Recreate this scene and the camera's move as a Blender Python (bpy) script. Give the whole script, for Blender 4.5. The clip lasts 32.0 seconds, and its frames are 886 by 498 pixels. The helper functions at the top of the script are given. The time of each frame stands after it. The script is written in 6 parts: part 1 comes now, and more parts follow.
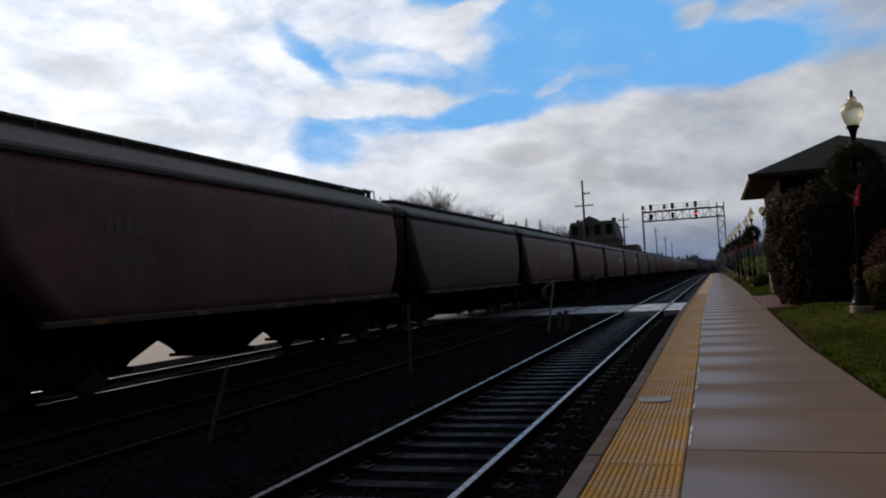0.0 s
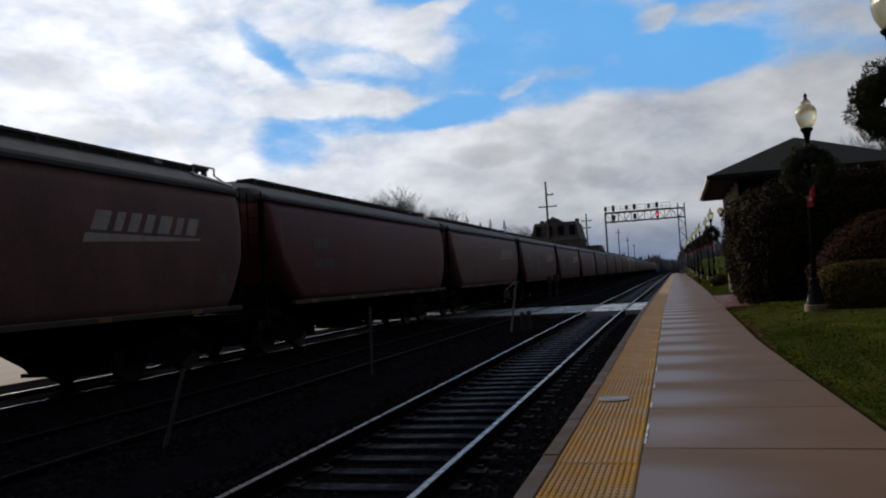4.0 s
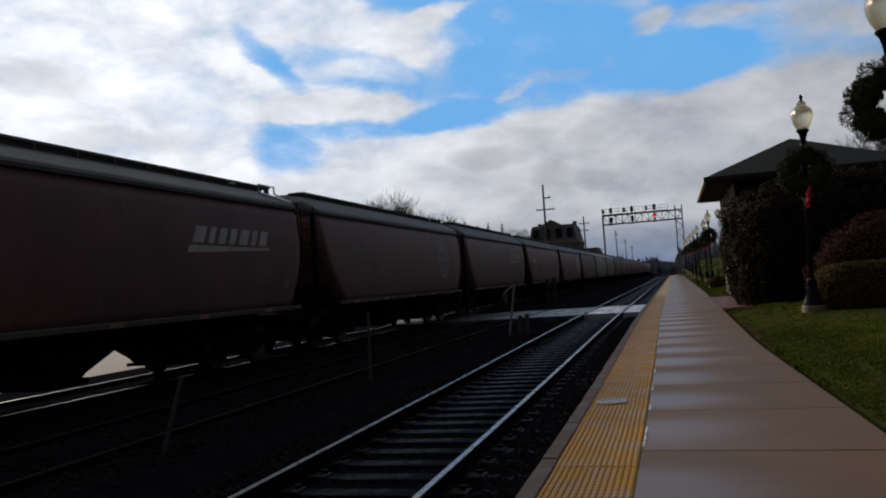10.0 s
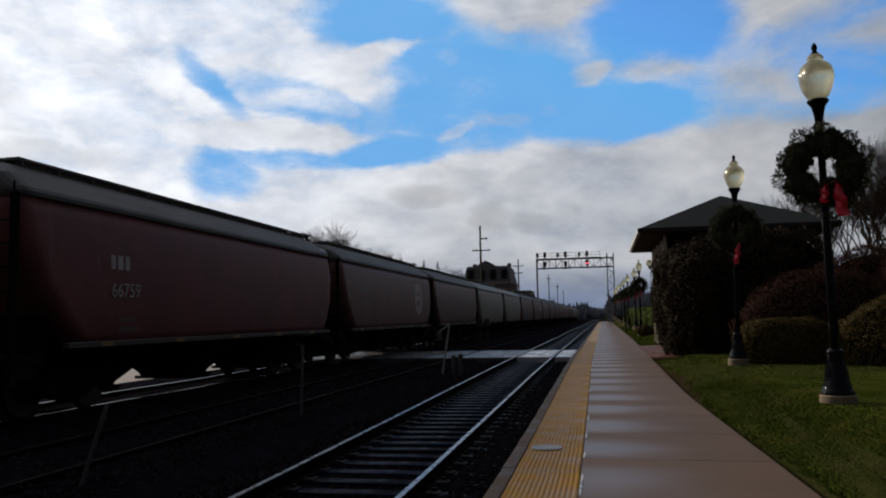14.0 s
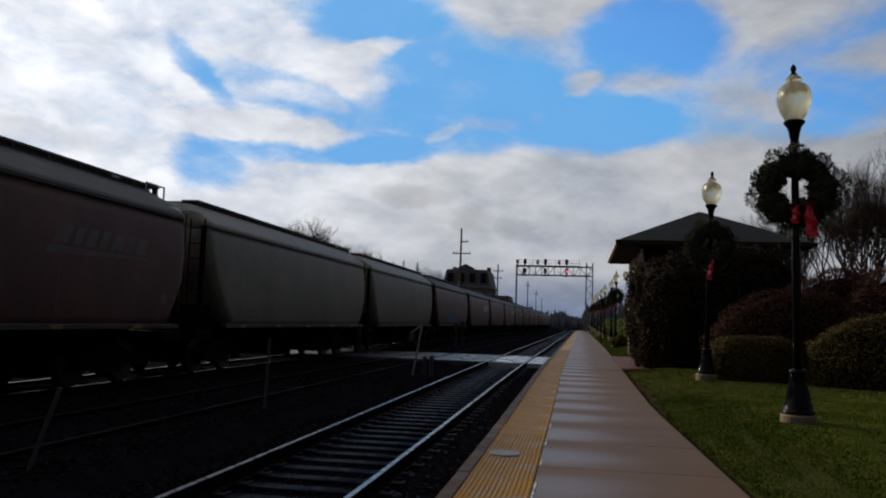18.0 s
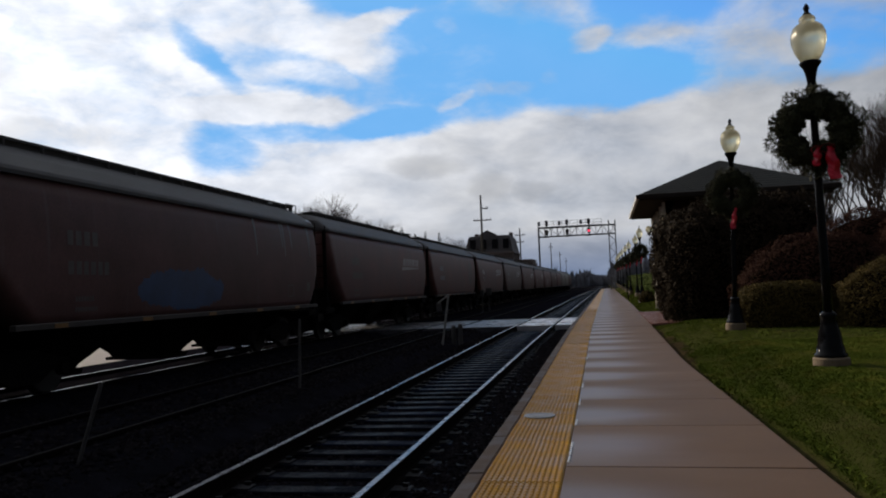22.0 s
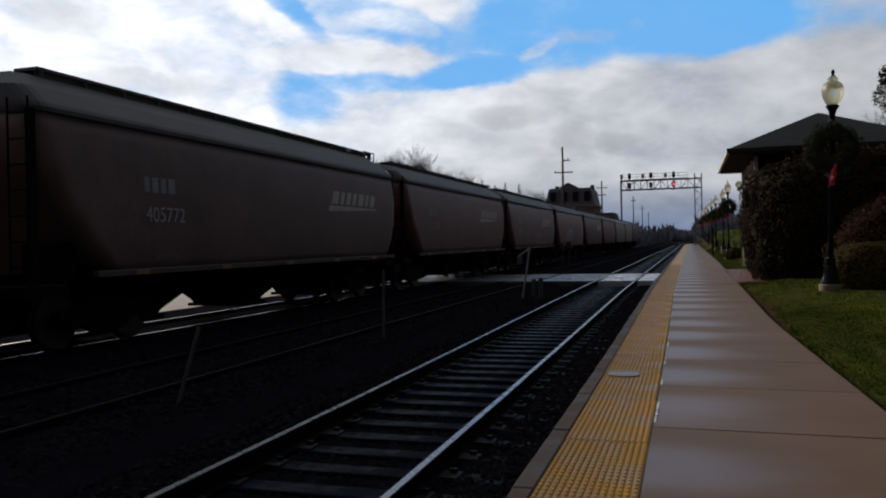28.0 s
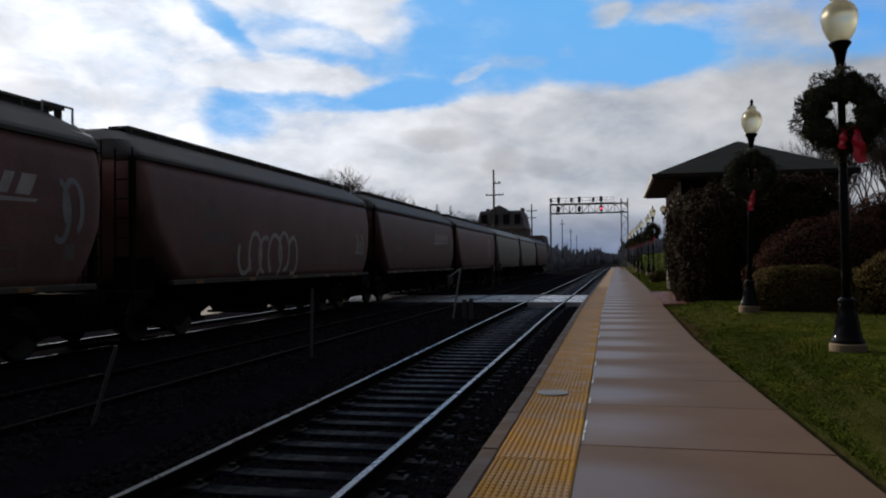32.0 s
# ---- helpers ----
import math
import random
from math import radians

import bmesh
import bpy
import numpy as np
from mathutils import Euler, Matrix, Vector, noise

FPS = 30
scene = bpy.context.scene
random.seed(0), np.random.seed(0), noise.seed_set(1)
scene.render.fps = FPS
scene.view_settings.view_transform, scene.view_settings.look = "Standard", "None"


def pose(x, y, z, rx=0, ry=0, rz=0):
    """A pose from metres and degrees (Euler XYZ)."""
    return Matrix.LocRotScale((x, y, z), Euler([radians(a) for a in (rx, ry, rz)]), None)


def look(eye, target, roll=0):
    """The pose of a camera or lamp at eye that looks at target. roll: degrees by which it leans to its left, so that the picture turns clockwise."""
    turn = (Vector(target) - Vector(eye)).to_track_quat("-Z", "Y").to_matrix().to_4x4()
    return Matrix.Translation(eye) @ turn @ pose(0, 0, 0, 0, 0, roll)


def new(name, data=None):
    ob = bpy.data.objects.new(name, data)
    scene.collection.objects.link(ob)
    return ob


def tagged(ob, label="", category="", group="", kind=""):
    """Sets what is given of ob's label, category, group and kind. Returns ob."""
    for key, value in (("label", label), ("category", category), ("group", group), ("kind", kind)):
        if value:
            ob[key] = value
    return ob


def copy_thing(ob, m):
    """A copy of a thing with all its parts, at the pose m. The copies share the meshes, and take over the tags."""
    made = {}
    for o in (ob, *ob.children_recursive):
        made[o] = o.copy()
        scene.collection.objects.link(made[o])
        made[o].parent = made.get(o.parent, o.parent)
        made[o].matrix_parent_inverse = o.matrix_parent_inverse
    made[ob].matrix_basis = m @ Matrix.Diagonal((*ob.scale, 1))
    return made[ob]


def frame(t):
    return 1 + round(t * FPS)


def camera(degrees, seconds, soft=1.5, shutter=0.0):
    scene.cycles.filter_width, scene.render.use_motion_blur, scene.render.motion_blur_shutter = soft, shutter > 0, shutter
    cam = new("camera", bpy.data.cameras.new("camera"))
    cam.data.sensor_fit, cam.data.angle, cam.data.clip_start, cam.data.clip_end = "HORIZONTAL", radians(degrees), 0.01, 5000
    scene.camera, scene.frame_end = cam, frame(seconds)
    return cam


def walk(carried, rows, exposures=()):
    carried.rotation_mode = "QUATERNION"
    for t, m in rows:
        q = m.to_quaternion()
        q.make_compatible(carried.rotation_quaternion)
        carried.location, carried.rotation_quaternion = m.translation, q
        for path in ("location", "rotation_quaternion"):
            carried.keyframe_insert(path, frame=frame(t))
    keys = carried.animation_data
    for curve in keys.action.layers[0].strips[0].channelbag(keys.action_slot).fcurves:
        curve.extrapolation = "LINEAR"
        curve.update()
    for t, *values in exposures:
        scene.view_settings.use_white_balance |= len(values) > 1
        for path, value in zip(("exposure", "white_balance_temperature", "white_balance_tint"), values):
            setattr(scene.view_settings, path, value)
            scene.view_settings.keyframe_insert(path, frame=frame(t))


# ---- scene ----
cam = camera(58.56, 32.0, soft=2.0)
PATH = [
    (0.0, pose(-0.049, -0.049, 1.422, 92.40, 3.14, 19.04)),
    (0.5, pose(-0.046, -0.046, 1.432, 92.72, 3.48, 19.60)),
    (1.0, pose(-0.036, -0.053, 1.417, 92.38, 3.35, 19.50)),
    (1.5, pose(-0.032, -0.042, 1.422, 92.71, 3.16, 19.15)),
    (2.0, pose(-0.023, -0.012, 1.443, 90.68, 2.29, 16.56)),
    (2.5, pose(-0.008, -0.008, 1.406, 91.43, 2.72, 17.41)),
    (3.0, pose(0.005, 0.002, 1.408, 91.45, 3.10, 15.69)),
    (3.5, pose(0.001, -0.009, 1.412, 92.06, 3.03, 16.64)),
    (4.0, pose(0.003, -0.014, 1.418, 92.33, 3.40, 16.50)),
    (4.5, pose(-0.009, -0.050, 1.405, 92.91, 3.60, 16.09)),
    (6.5, pose(0.015, -0.018, 1.432, 92.78, 3.54, 16.95)),
    (7.0, pose(0.015, -0.014, 1.425, 92.60, 3.63, 15.63)),
    (7.5, pose(0.010, -0.019, 1.426, 92.44, 3.87, 16.28)),
    (8.0, pose(0.007, -0.022, 1.427, 92.81, 4.49, 16.28)),
    (8.5, pose(0.013, -0.003, 1.423, 91.61, 4.00, 15.38)),
    (9.0, pose(0.008, -0.009, 1.428, 91.50, 3.55, 15.95)),
    (9.5, pose(0.014, -0.008, 1.428, 92.81, 4.07, 16.11)),
    (10.0, pose(0.011, -0.016, 1.424, 92.59, 3.87, 16.37)),
    (10.5, pose(0.010, -0.015, 1.430, 92.65, 3.47, 15.80)),
    (11.0, pose(0.021, -0.013, 1.424, 92.70, 3.20, 15.85)),
    (11.5, pose(0.014, -0.025, 1.431, 93.78, 2.89, 15.99)),
    (12.0, pose(0.017, -0.031, 1.432, 93.95, 2.57, 16.20)),
    (12.5, pose(0.018, -0.030, 1.433, 93.48, 2.96, 16.06)),
    (13.0, pose(0.022, -0.021, 1.430, 93.29, 2.19, 14.70)),
    (13.2, pose(0.012, -0.038, 1.461, 95.66, 2.79, 10.55)),
    (13.5, pose(-0.012, -0.020, 1.491, 95.47, 1.84, 4.86)),
    (13.6, pose(-0.026, -0.023, 1.482, 94.00, 1.84, 4.64)),
    (13.8, pose(-0.049, -0.032, 1.445, 93.96, -0.50, 7.05)),
    (14.0, pose(-0.100, -0.027, 1.455, 95.03, 1.06, 11.44)),
    (14.5, pose(-0.097, -0.015, 1.453, 92.89, 2.90, 11.09)),
    (16.5, pose(-0.008, -0.067, 1.439, 94.59, 0.41, 16.59)),
    (17.0, pose(-0.009, -0.090, 1.430, 94.76, 0.07, 13.09)),
    (17.5, pose(0.002, -0.018, 1.428, 94.10, -1.57, 9.89)),
    (18.0, pose(0.038, 0.049, 1.448, 95.15, -1.90, 9.85)),
    (18.5, pose(0.059, 0.046, 1.449, 95.46, -1.26, 10.46)),
    (18.7, pose(0.078, 0.053, 1.469, 92.89, 0.54, 10.42)),
    (19.0, pose(0.072, 0.049, 1.469, 91.31, 2.81, 11.31)),
    (19.5, pose(0.068, 0.049, 1.459, 92.56, 0.50, 9.10)),
    (20.0, pose(0.068, 0.065, 1.463, 92.88, 0.88, 9.47)),
    (20.5, pose(0.057, 0.054, 1.469, 92.93, 0.94, 8.76)),
    (21.0, pose(0.062, 0.043, 1.463, 93.82, 1.47, 9.97)),
    (21.5, pose(0.068, 0.061, 1.470, 93.11, 1.41, 10.55)),
    (22.0, pose(0.041, 0.003, 1.464, 92.90, 2.29, 11.70)),
    (22.5, pose(0.066, 0.047, 1.472, 92.48, 1.82, 12.15)),
    (23.0, pose(0.060, 0.004, 1.482, 92.99, 2.47, 13.63)),
    (23.5, pose(0.087, 0.016, 1.480, 92.94, 1.63, 13.91)),
    (24.0, pose(0.045, -0.030, 1.467, 94.12, 0.14, 12.97)),
    (24.5, pose(0.003, 0.005, 1.462, 95.15, 1.56, 19.18)),
    (26.5, pose(-0.106, 0.006, 1.491, 93.07, 0.38, 23.44)),
    (27.0, pose(-0.085, 0.007, 1.492, 92.10, -0.24, 20.62)),
    (27.5, pose(-0.019, 0.004, 1.498, 90.91, 0.88, 18.18)),
    (28.0, pose(-0.041, -0.012, 1.507, 89.53, 1.14, 17.37)),
    (28.5, pose(-0.035, 0.033, 1.478, 91.64, 0.40, 14.06)),
    (29.0, pose(-0.034, 0.061, 1.482, 92.19, -1.26, 12.29)),
    (29.5, pose(-0.043, 0.059, 1.478, 93.12, 0.26, 13.12)),
    (30.0, pose(-0.058, 0.031, 1.485, 92.16, 1.34, 13.92)),
    (30.5, pose(-0.060, 0.036, 1.480, 91.18, 0.80, 12.95)),
    (31.0, pose(-0.055, 0.057, 1.474, 91.38, 0.99, 12.55)),
    (31.5, pose(-0.053, 0.043, 1.479, 90.74, 1.33, 12.80)),
    (32.0, pose(-0.052, 0.060, 1.467, 91.00, 0.57, 12.39)),
]
walk(cam, PATH, [(0, -0.05), (2, -0.08), (7, -0.10), (13, -0.13), (14, -0.13), (18, -0.15), (19, -0.16), (20, 0.04), (23, 0.0), (32, 0.0)])

# ---- sky and sun ----
SUN_AZ, SUN_EL = -52.0, 21.0


def nd(tree, kind, operation=None, interpolation_type=None):
    n = tree.nodes.new(kind)
    if operation:
        n.operation = operation
    if interpolation_type:
        n.interpolation_type = interpolation_type
    return n


def put(n, **vals):
    for k, v in vals.items():
        n.inputs[k.replace("_", " ")].default_value = v
    return n


def mth(tree, op, a, b=None, c=None, clamp=False):
    n = tree.nodes.new("ShaderNodeMath")
    n.operation, n.use_clamp = op, clamp
    for i, v in enumerate((a, b, c)):
        if v is None:
            continue
        if isinstance(v, (int, float)):
            n.inputs[i].default_value = v
        else:
            tree.links.new(v, n.inputs[i])
    return n.outputs[0]


def ramp(tree, fac, stops, mode="LINEAR"):
    n = tree.nodes.new("ShaderNodeValToRGB")
    n.color_ramp.interpolation = mode
    el = n.color_ramp.elements
    while len(el) < len(stops):
        el.new(0.5)
    for e, (p, c) in zip(el, stops):
        e.position = p
        e.color = (*c, 1) if len(c) == 3 else c
    if fac is not None:
        tree.links.new(fac, n.inputs[0])
    return n.outputs[0]


def mixc(tree, fac, a, b, mode="MIX"):
    n = tree.nodes.new("ShaderNodeMix")
    n.data_type, n.blend_type = "RGBA", mode
    for i, v in ((0, fac), (6, a), (7, b)):
        if isinstance(v, (int, float)):
            n.inputs[i].default_value = v
        elif isinstance(v, tuple):
            n.inputs[i].default_value = (*v, 1)
        else:
            tree.links.new(v, n.inputs[i])
    return n.outputs[2]


world = bpy.data.worlds.new("sky")
scene.world = world
world.use_nodes = True
wt = world.node_tree
wt.nodes.clear()
sky = nd(wt, "ShaderNodeTexSky")
sky.sky_type, sky.sun_disc = "NISHITA", False
sky.sun_elevation, sky.sun_rotation = radians(SUN_EL), radians(SUN_AZ)
sky.air_density, sky.dust_density, sky.ozone_density = 1.0, 0.6, 2.0
coord = nd(wt, "ShaderNodeTexCoord").outputs["Generated"]
sep = nd(wt, "ShaderNodeSeparateXYZ")
wt.links.new(coord, sep.inputs[0])
DX, DY, DZ = sep.outputs
# clouds: noise laid on the directions of the sky, flattened towards the horizon
DIRS = nd(wt, "ShaderNodeCombineXYZ")
wt.links.new(DX, DIRS.inputs[0])
wt.links.new(DY, DIRS.inputs[1])
wt.links.new(mth(wt, "MULTIPLY", DZ, 2.1), DIRS.inputs[2])


def cloud_noise(scale, detail, offset, rough=0.55, distort=0.0, colour=False):
    mp = nd(wt, "ShaderNodeMapping")
    mp.inputs["Location"].default_value = offset
    wt.links.new(DIRS.outputs[0], mp.inputs[0])
    n = nd(wt, "ShaderNodeTexNoise")
    put(n, Scale=scale, Detail=detail, Roughness=rough, Distortion=distort)
    wt.links.new(mp.outputs[0], n.inputs["Vector"])
    return n.outputs[1 if colour else 0]


warp = nd(wt, "ShaderNodeVectorMath", operation="MULTIPLY_ADD")
wt.links.new(cloud_noise(6.0, 5, (2.0, 0.3, 7.7), 0.6, 0.0, True), warp.inputs[0])
warp.inputs[1].default_value, warp.inputs[2].default_value = (0.075, 0.075, 0.045), (-0.0375, -0.0375, -0.0225)
bent = nd(wt, "ShaderNodeVectorMath", operation="ADD")
wt.links.new(coord, bent.inputs[0])
wt.links.new(warp.outputs[0], bent.inputs[1])


def lobe(az, el, width, source=None, flat=0.0):
    """How near a direction is to the one named: 1 at it (and within flat degrees), 0 at width degrees and beyond."""
    a, e = radians(az), radians(el)
    v = nd(wt, "ShaderNodeVectorMath", operation="DOT_PRODUCT")
    wt.links.new(source or coord, v.inputs[0])
    v.inputs[1].default_value = (math.sin(a) * math.cos(e), math.cos(a) * math.cos(e), math.sin(e))
    m = nd(wt, "ShaderNodeMapRange", interpolation_type="SMOOTHSTEP")
    wt.links.new(v.outputs["Value"], m.inputs[0])
    m.inputs[1].default_value, m.inputs[2].default_value = math.cos(radians(width)), math.cos(radians(flat))
    return m.outputs[0]


def total(terms):
    acc = None
    for weight, out_socket in terms:
        acc = mth(wt, "MULTIPLY", out_socket, weight) if acc is None else mth(wt, "MULTIPLY_ADD", out_socket, weight, acc)
    return acc


unit = nd(wt, "ShaderNodeVectorMath", operation="NORMALIZE")
wt.links.new(bent.outputs[0], unit.inputs[0])
# azimuth and elevation of the bent direction, in degrees
bz = nd(wt, "ShaderNodeSeparateXYZ")
wt.links.new(unit.outputs[0], bz.inputs[0])
AZ = mth(wt, "MULTIPLY", mth(wt, "ARCTAN2", bz.outputs[0], bz.outputs[1]), 57.2958)
EL = mth(wt, "MULTIPLY", mth(wt, "ARCSINE", bz.outputs[2]), 57.2958)


def bank(az, el, ra, re, tilt=0.0):
    """A soft oval in the sky, ra by re degrees, its far end raised by tilt."""
    da = mth(wt, "SUBTRACT", AZ, az)
    de = mth(wt, "SUBTRACT", mth(wt, "SUBTRACT", EL, el), mth(wt, "MULTIPLY", da, tilt))
    q = mth(wt, "ADD", mth(wt, "POWER", mth(wt, "ABSOLUTE", mth(wt, "DIVIDE", da, ra)), 2.0), mth(wt, "POWER", mth(wt, "ABSOLUTE", mth(wt, "DIVIDE", de, re)), 2.0))
    m = nd(wt, "ShaderNodeMapRange", interpolation_type="SMOOTHSTEP")
    wt.links.new(q, m.inputs[0])
    m.inputs[1].default_value, m.inputs[2].default_value = 2.0, 0.0
    return m.outputs[0]


def union(rows):
    acc = None
    for row in rows:
        k = bank(*row)
        acc = k if acc is None else mth(wt, "MAXIMUM", acc, k)
    return acc


big = cloud_noise(4.2, 6, (3.1, 1.7, 0.0), 0.50, 0.2)
fine = cloud_noise(11.0, 7, (0.4, 5.2, 2.0), 0.56, 0.3)
# the same field a little way towards the sun: the difference models the lit and shaded sides of the billows
lit = cloud_noise(11.0, 7, (0.4 - 0.020, 5.2 + 0.012, 2.0 + 0.055), 0.56, 0.3)
wisp = cloud_noise(30.0, 6, (7.3, 2.2, 4.0), 0.58, 0.4)
# blue openings, by azimuth and elevation
holes = union([(-9.0, 15.6, 7.5, 4.4), (-1.0, 14.0, 6.0, 2.0), (4.5, 20.0, 5.0, 2.4), (-15.5, 21.6, 5.5, 2.0), (-13.5, 12.2, 4.5, 1.2)])
channel = union([(-20.0, 11.75, 6.5, 0.85, 0.04), (-26.6, 10.3, 2.3, 2.2)])
slit = bank(-27.6, 16.5, 2.2, 1.0, -0.8)
wedge = bank(-22.6, 15.6, 5.0, 1.3, -0.22)
pale = bank(9.0, 17.0, 13.0, 4.6)
thin = union([(4.0, 14.6, 6.0, 1.8), (-14.0, 20.0, 6.0, 2.5), (-18.5, 14.4, 4.5, 1.2), (9.0, 12.8, 5.0, 1.8), (17.5, 14.8, 4.0, 2.2), (20.0, 20.0, 5.0, 2.0)])
# clouds before them: the long bright tongue, puffs, high banks and veils
puffs = union([(-23.6, 13.0, 6.2, 0.85, -0.05), (-15.2, 19.3, 2.2, 0.9, 0.15)])
small = union([(4.6, 17.4, 2.0, 1.3), (-6.9, 14.3, 2.5, 0.65, 0.04), (-10.2, 13.3, 1.1, 0.6, 0.6)])
veils = union([(0.2, 16.9, 1.5, 0.8, 0.15), (-17.0, 17.0, 2.3, 2.4, -0.55), (-3.2, 14.8, 0.9, 0.6), (-10.6, 18.6, 0.9, 0.6), (-4.5, 21.8, 6.0, 1.5), (13.0, 20.8, 4.6, 1.8), (10.5, 14.4, 3.6, 2.4), (19.5, 17.6, 3.0, 1.3), (-21.5, 15.2, 3.5, 0.7, -0.15)])
low = nd(wt, "ShaderNodeMapRange", interpolation_type="SMOOTHSTEP")
# top of the low bank: rises from the pocket on the left to a shoulder ahead, then runs level
shoulder = mth(wt, "MULTIPLY", bank(3.0, 11.0, 8.5, 6.0), 1.5)
top_line = mth(wt, "ADD", mth(wt, "MULTIPLY_ADD", mth(wt, "MAXIMUM", AZ, -30.0), 0.16, 12.7), shoulder)
top_line = mth(wt, "MINIMUM", top_line, 12.6)
wt.links.new(mth(wt, "SUBTRACT", EL, top_line), low.inputs[0])
low.inputs[1].default_value, low.inputs[2].default_value = 0.9, -1.1
cover = total([(0.85, low.outputs[0]), (-1.15, holes), (-0.90, channel), (-0.42, thin), (-0.80, slit), (-0.62, wedge), (-0.62, pale), (1.05, puffs), (0.60, small), (0.52, veils), (0.50, big), (1.05, fine), (0.65, wisp)])
cover = mth(wt, "ADD", cover, 0.38 - 0.5 * 2.2)
edge = nd(wt, "ShaderNodeMapRange", interpolation_type="SMOOTHSTEP")
wt.links.new(cover, edge.inputs[0])
edge.inputs[1].default_value, edge.inputs[2].default_value, edge.inputs[3].default_value = -0.80, 0.55, 0.05
mask = edge.outputs[0]
level = total([(0.44, lobe(SUN_AZ, SUN_EL, 100.0)), (0.50, lobe(SUN_AZ, SUN_EL, 46.0)), (0.15, lobe(2.0, 10.0, 32.0))])
level = mth(wt, "ADD", level, 0.095)
haze = nd(wt, "ShaderNodeMapRange", interpolation_type="SMOOTHSTEP")
wt.links.new(DZ, haze.inputs[0])
haze.inputs[1].default_value, haze.inputs[2].default_value, haze.inputs[3].default_value = 0.0, 0.10, 0.50
level = mth(wt, "MULTIPLY", level, haze.outputs[0])
# grey undersides in the low bank
under = union([(-12.4, 8.9, 2.7, 0.65, -0.04), (-7.9, 7.3, 1.5, 0.9), (-5.2, 7.0, 1.6, 0.7), (-43.0, 15.0, 3.5, 1.2), (-38.0, 11.0, 4.0, 0.8)])
level = mth(wt, "MULTIPLY", level, mth(wt, "MULTIPLY_ADD", mth(wt, "MULTIPLY", under, fine), -0.42, 1.0))
level = mth(wt, "MULTIPLY", level, mth(wt, "MULTIPLY_ADD", mth(wt, "SUBTRACT", fine, lit), 0.50, 1.0))
shade = ramp(wt, mth(wt, "MULTIPLY_ADD", wisp, 0.10, mth(wt, "ADD", mth(wt, "MULTIPLY", fine, 0.44), mth(wt, "MULTIPLY", big, 0.46))), [(0.34, (0.70, 0.77, 0.90)), (0.43, (0.85, 0.90, 1.00)), (0.52, (0.97, 1.00, 1.07)), (0.63, (1.08, 1.10, 1.14))])
low_tint = ramp(wt, mth(wt, "MULTIPLY", DZ, 10.0), [(0.0, (0.62, 0.80, 1.18)), (0.7, (1, 1, 1))])
shade = mixc(wt, 1.0, shade, low_tint, "MULTIPLY")
vm = nd(wt, "ShaderNodeVectorMath", operation="SCALE")
wt.links.new(shade, vm.inputs[0])
wt.links.new(level, vm.inputs["Scale"])
# clear sky, as bright as the film shows it
vs = nd(wt, "ShaderNodeVectorMath", operation="MULTIPLY")
wt.links.new(sky.outputs[0], vs.inputs[0])
vs.inputs[1].default_value = (0.056, 0.127, 0.195)
vl = nd(wt, "ShaderNodeVectorMath", operation="MINIMUM")
wt.links.new(vs.outputs[0], vl.inputs[0])
vl.inputs[1].default_value = (0.145, 0.45, 0.90)
mixed = mixc(wt, mask, vl.outputs[0], vm.outputs[0])
bg = nd(wt, "ShaderNodeBackground")
bg.inputs[1].default_value = 1.0
wt.links.new(mixed, bg.inputs[0])
out = nd(wt, "ShaderNodeOutputWorld")
wt.links.new(bg.outputs[0], out.inputs[0])

sun = new("sun", bpy.data.lights.new("sun", "SUN"))
sun.data.energy, sun.data.angle, sun.data.color = 3.0, radians(4.0), (1.0, 0.84, 0.62)
_a, _e = radians(SUN_AZ), radians(SUN_EL)
sun.matrix_world = look((40 * math.sin(_a) * math.cos(_e), 40 * math.cos(_a) * math.cos(_e), 40 * math.sin(_e)), (0, 0, 0))

# ---- materials ----


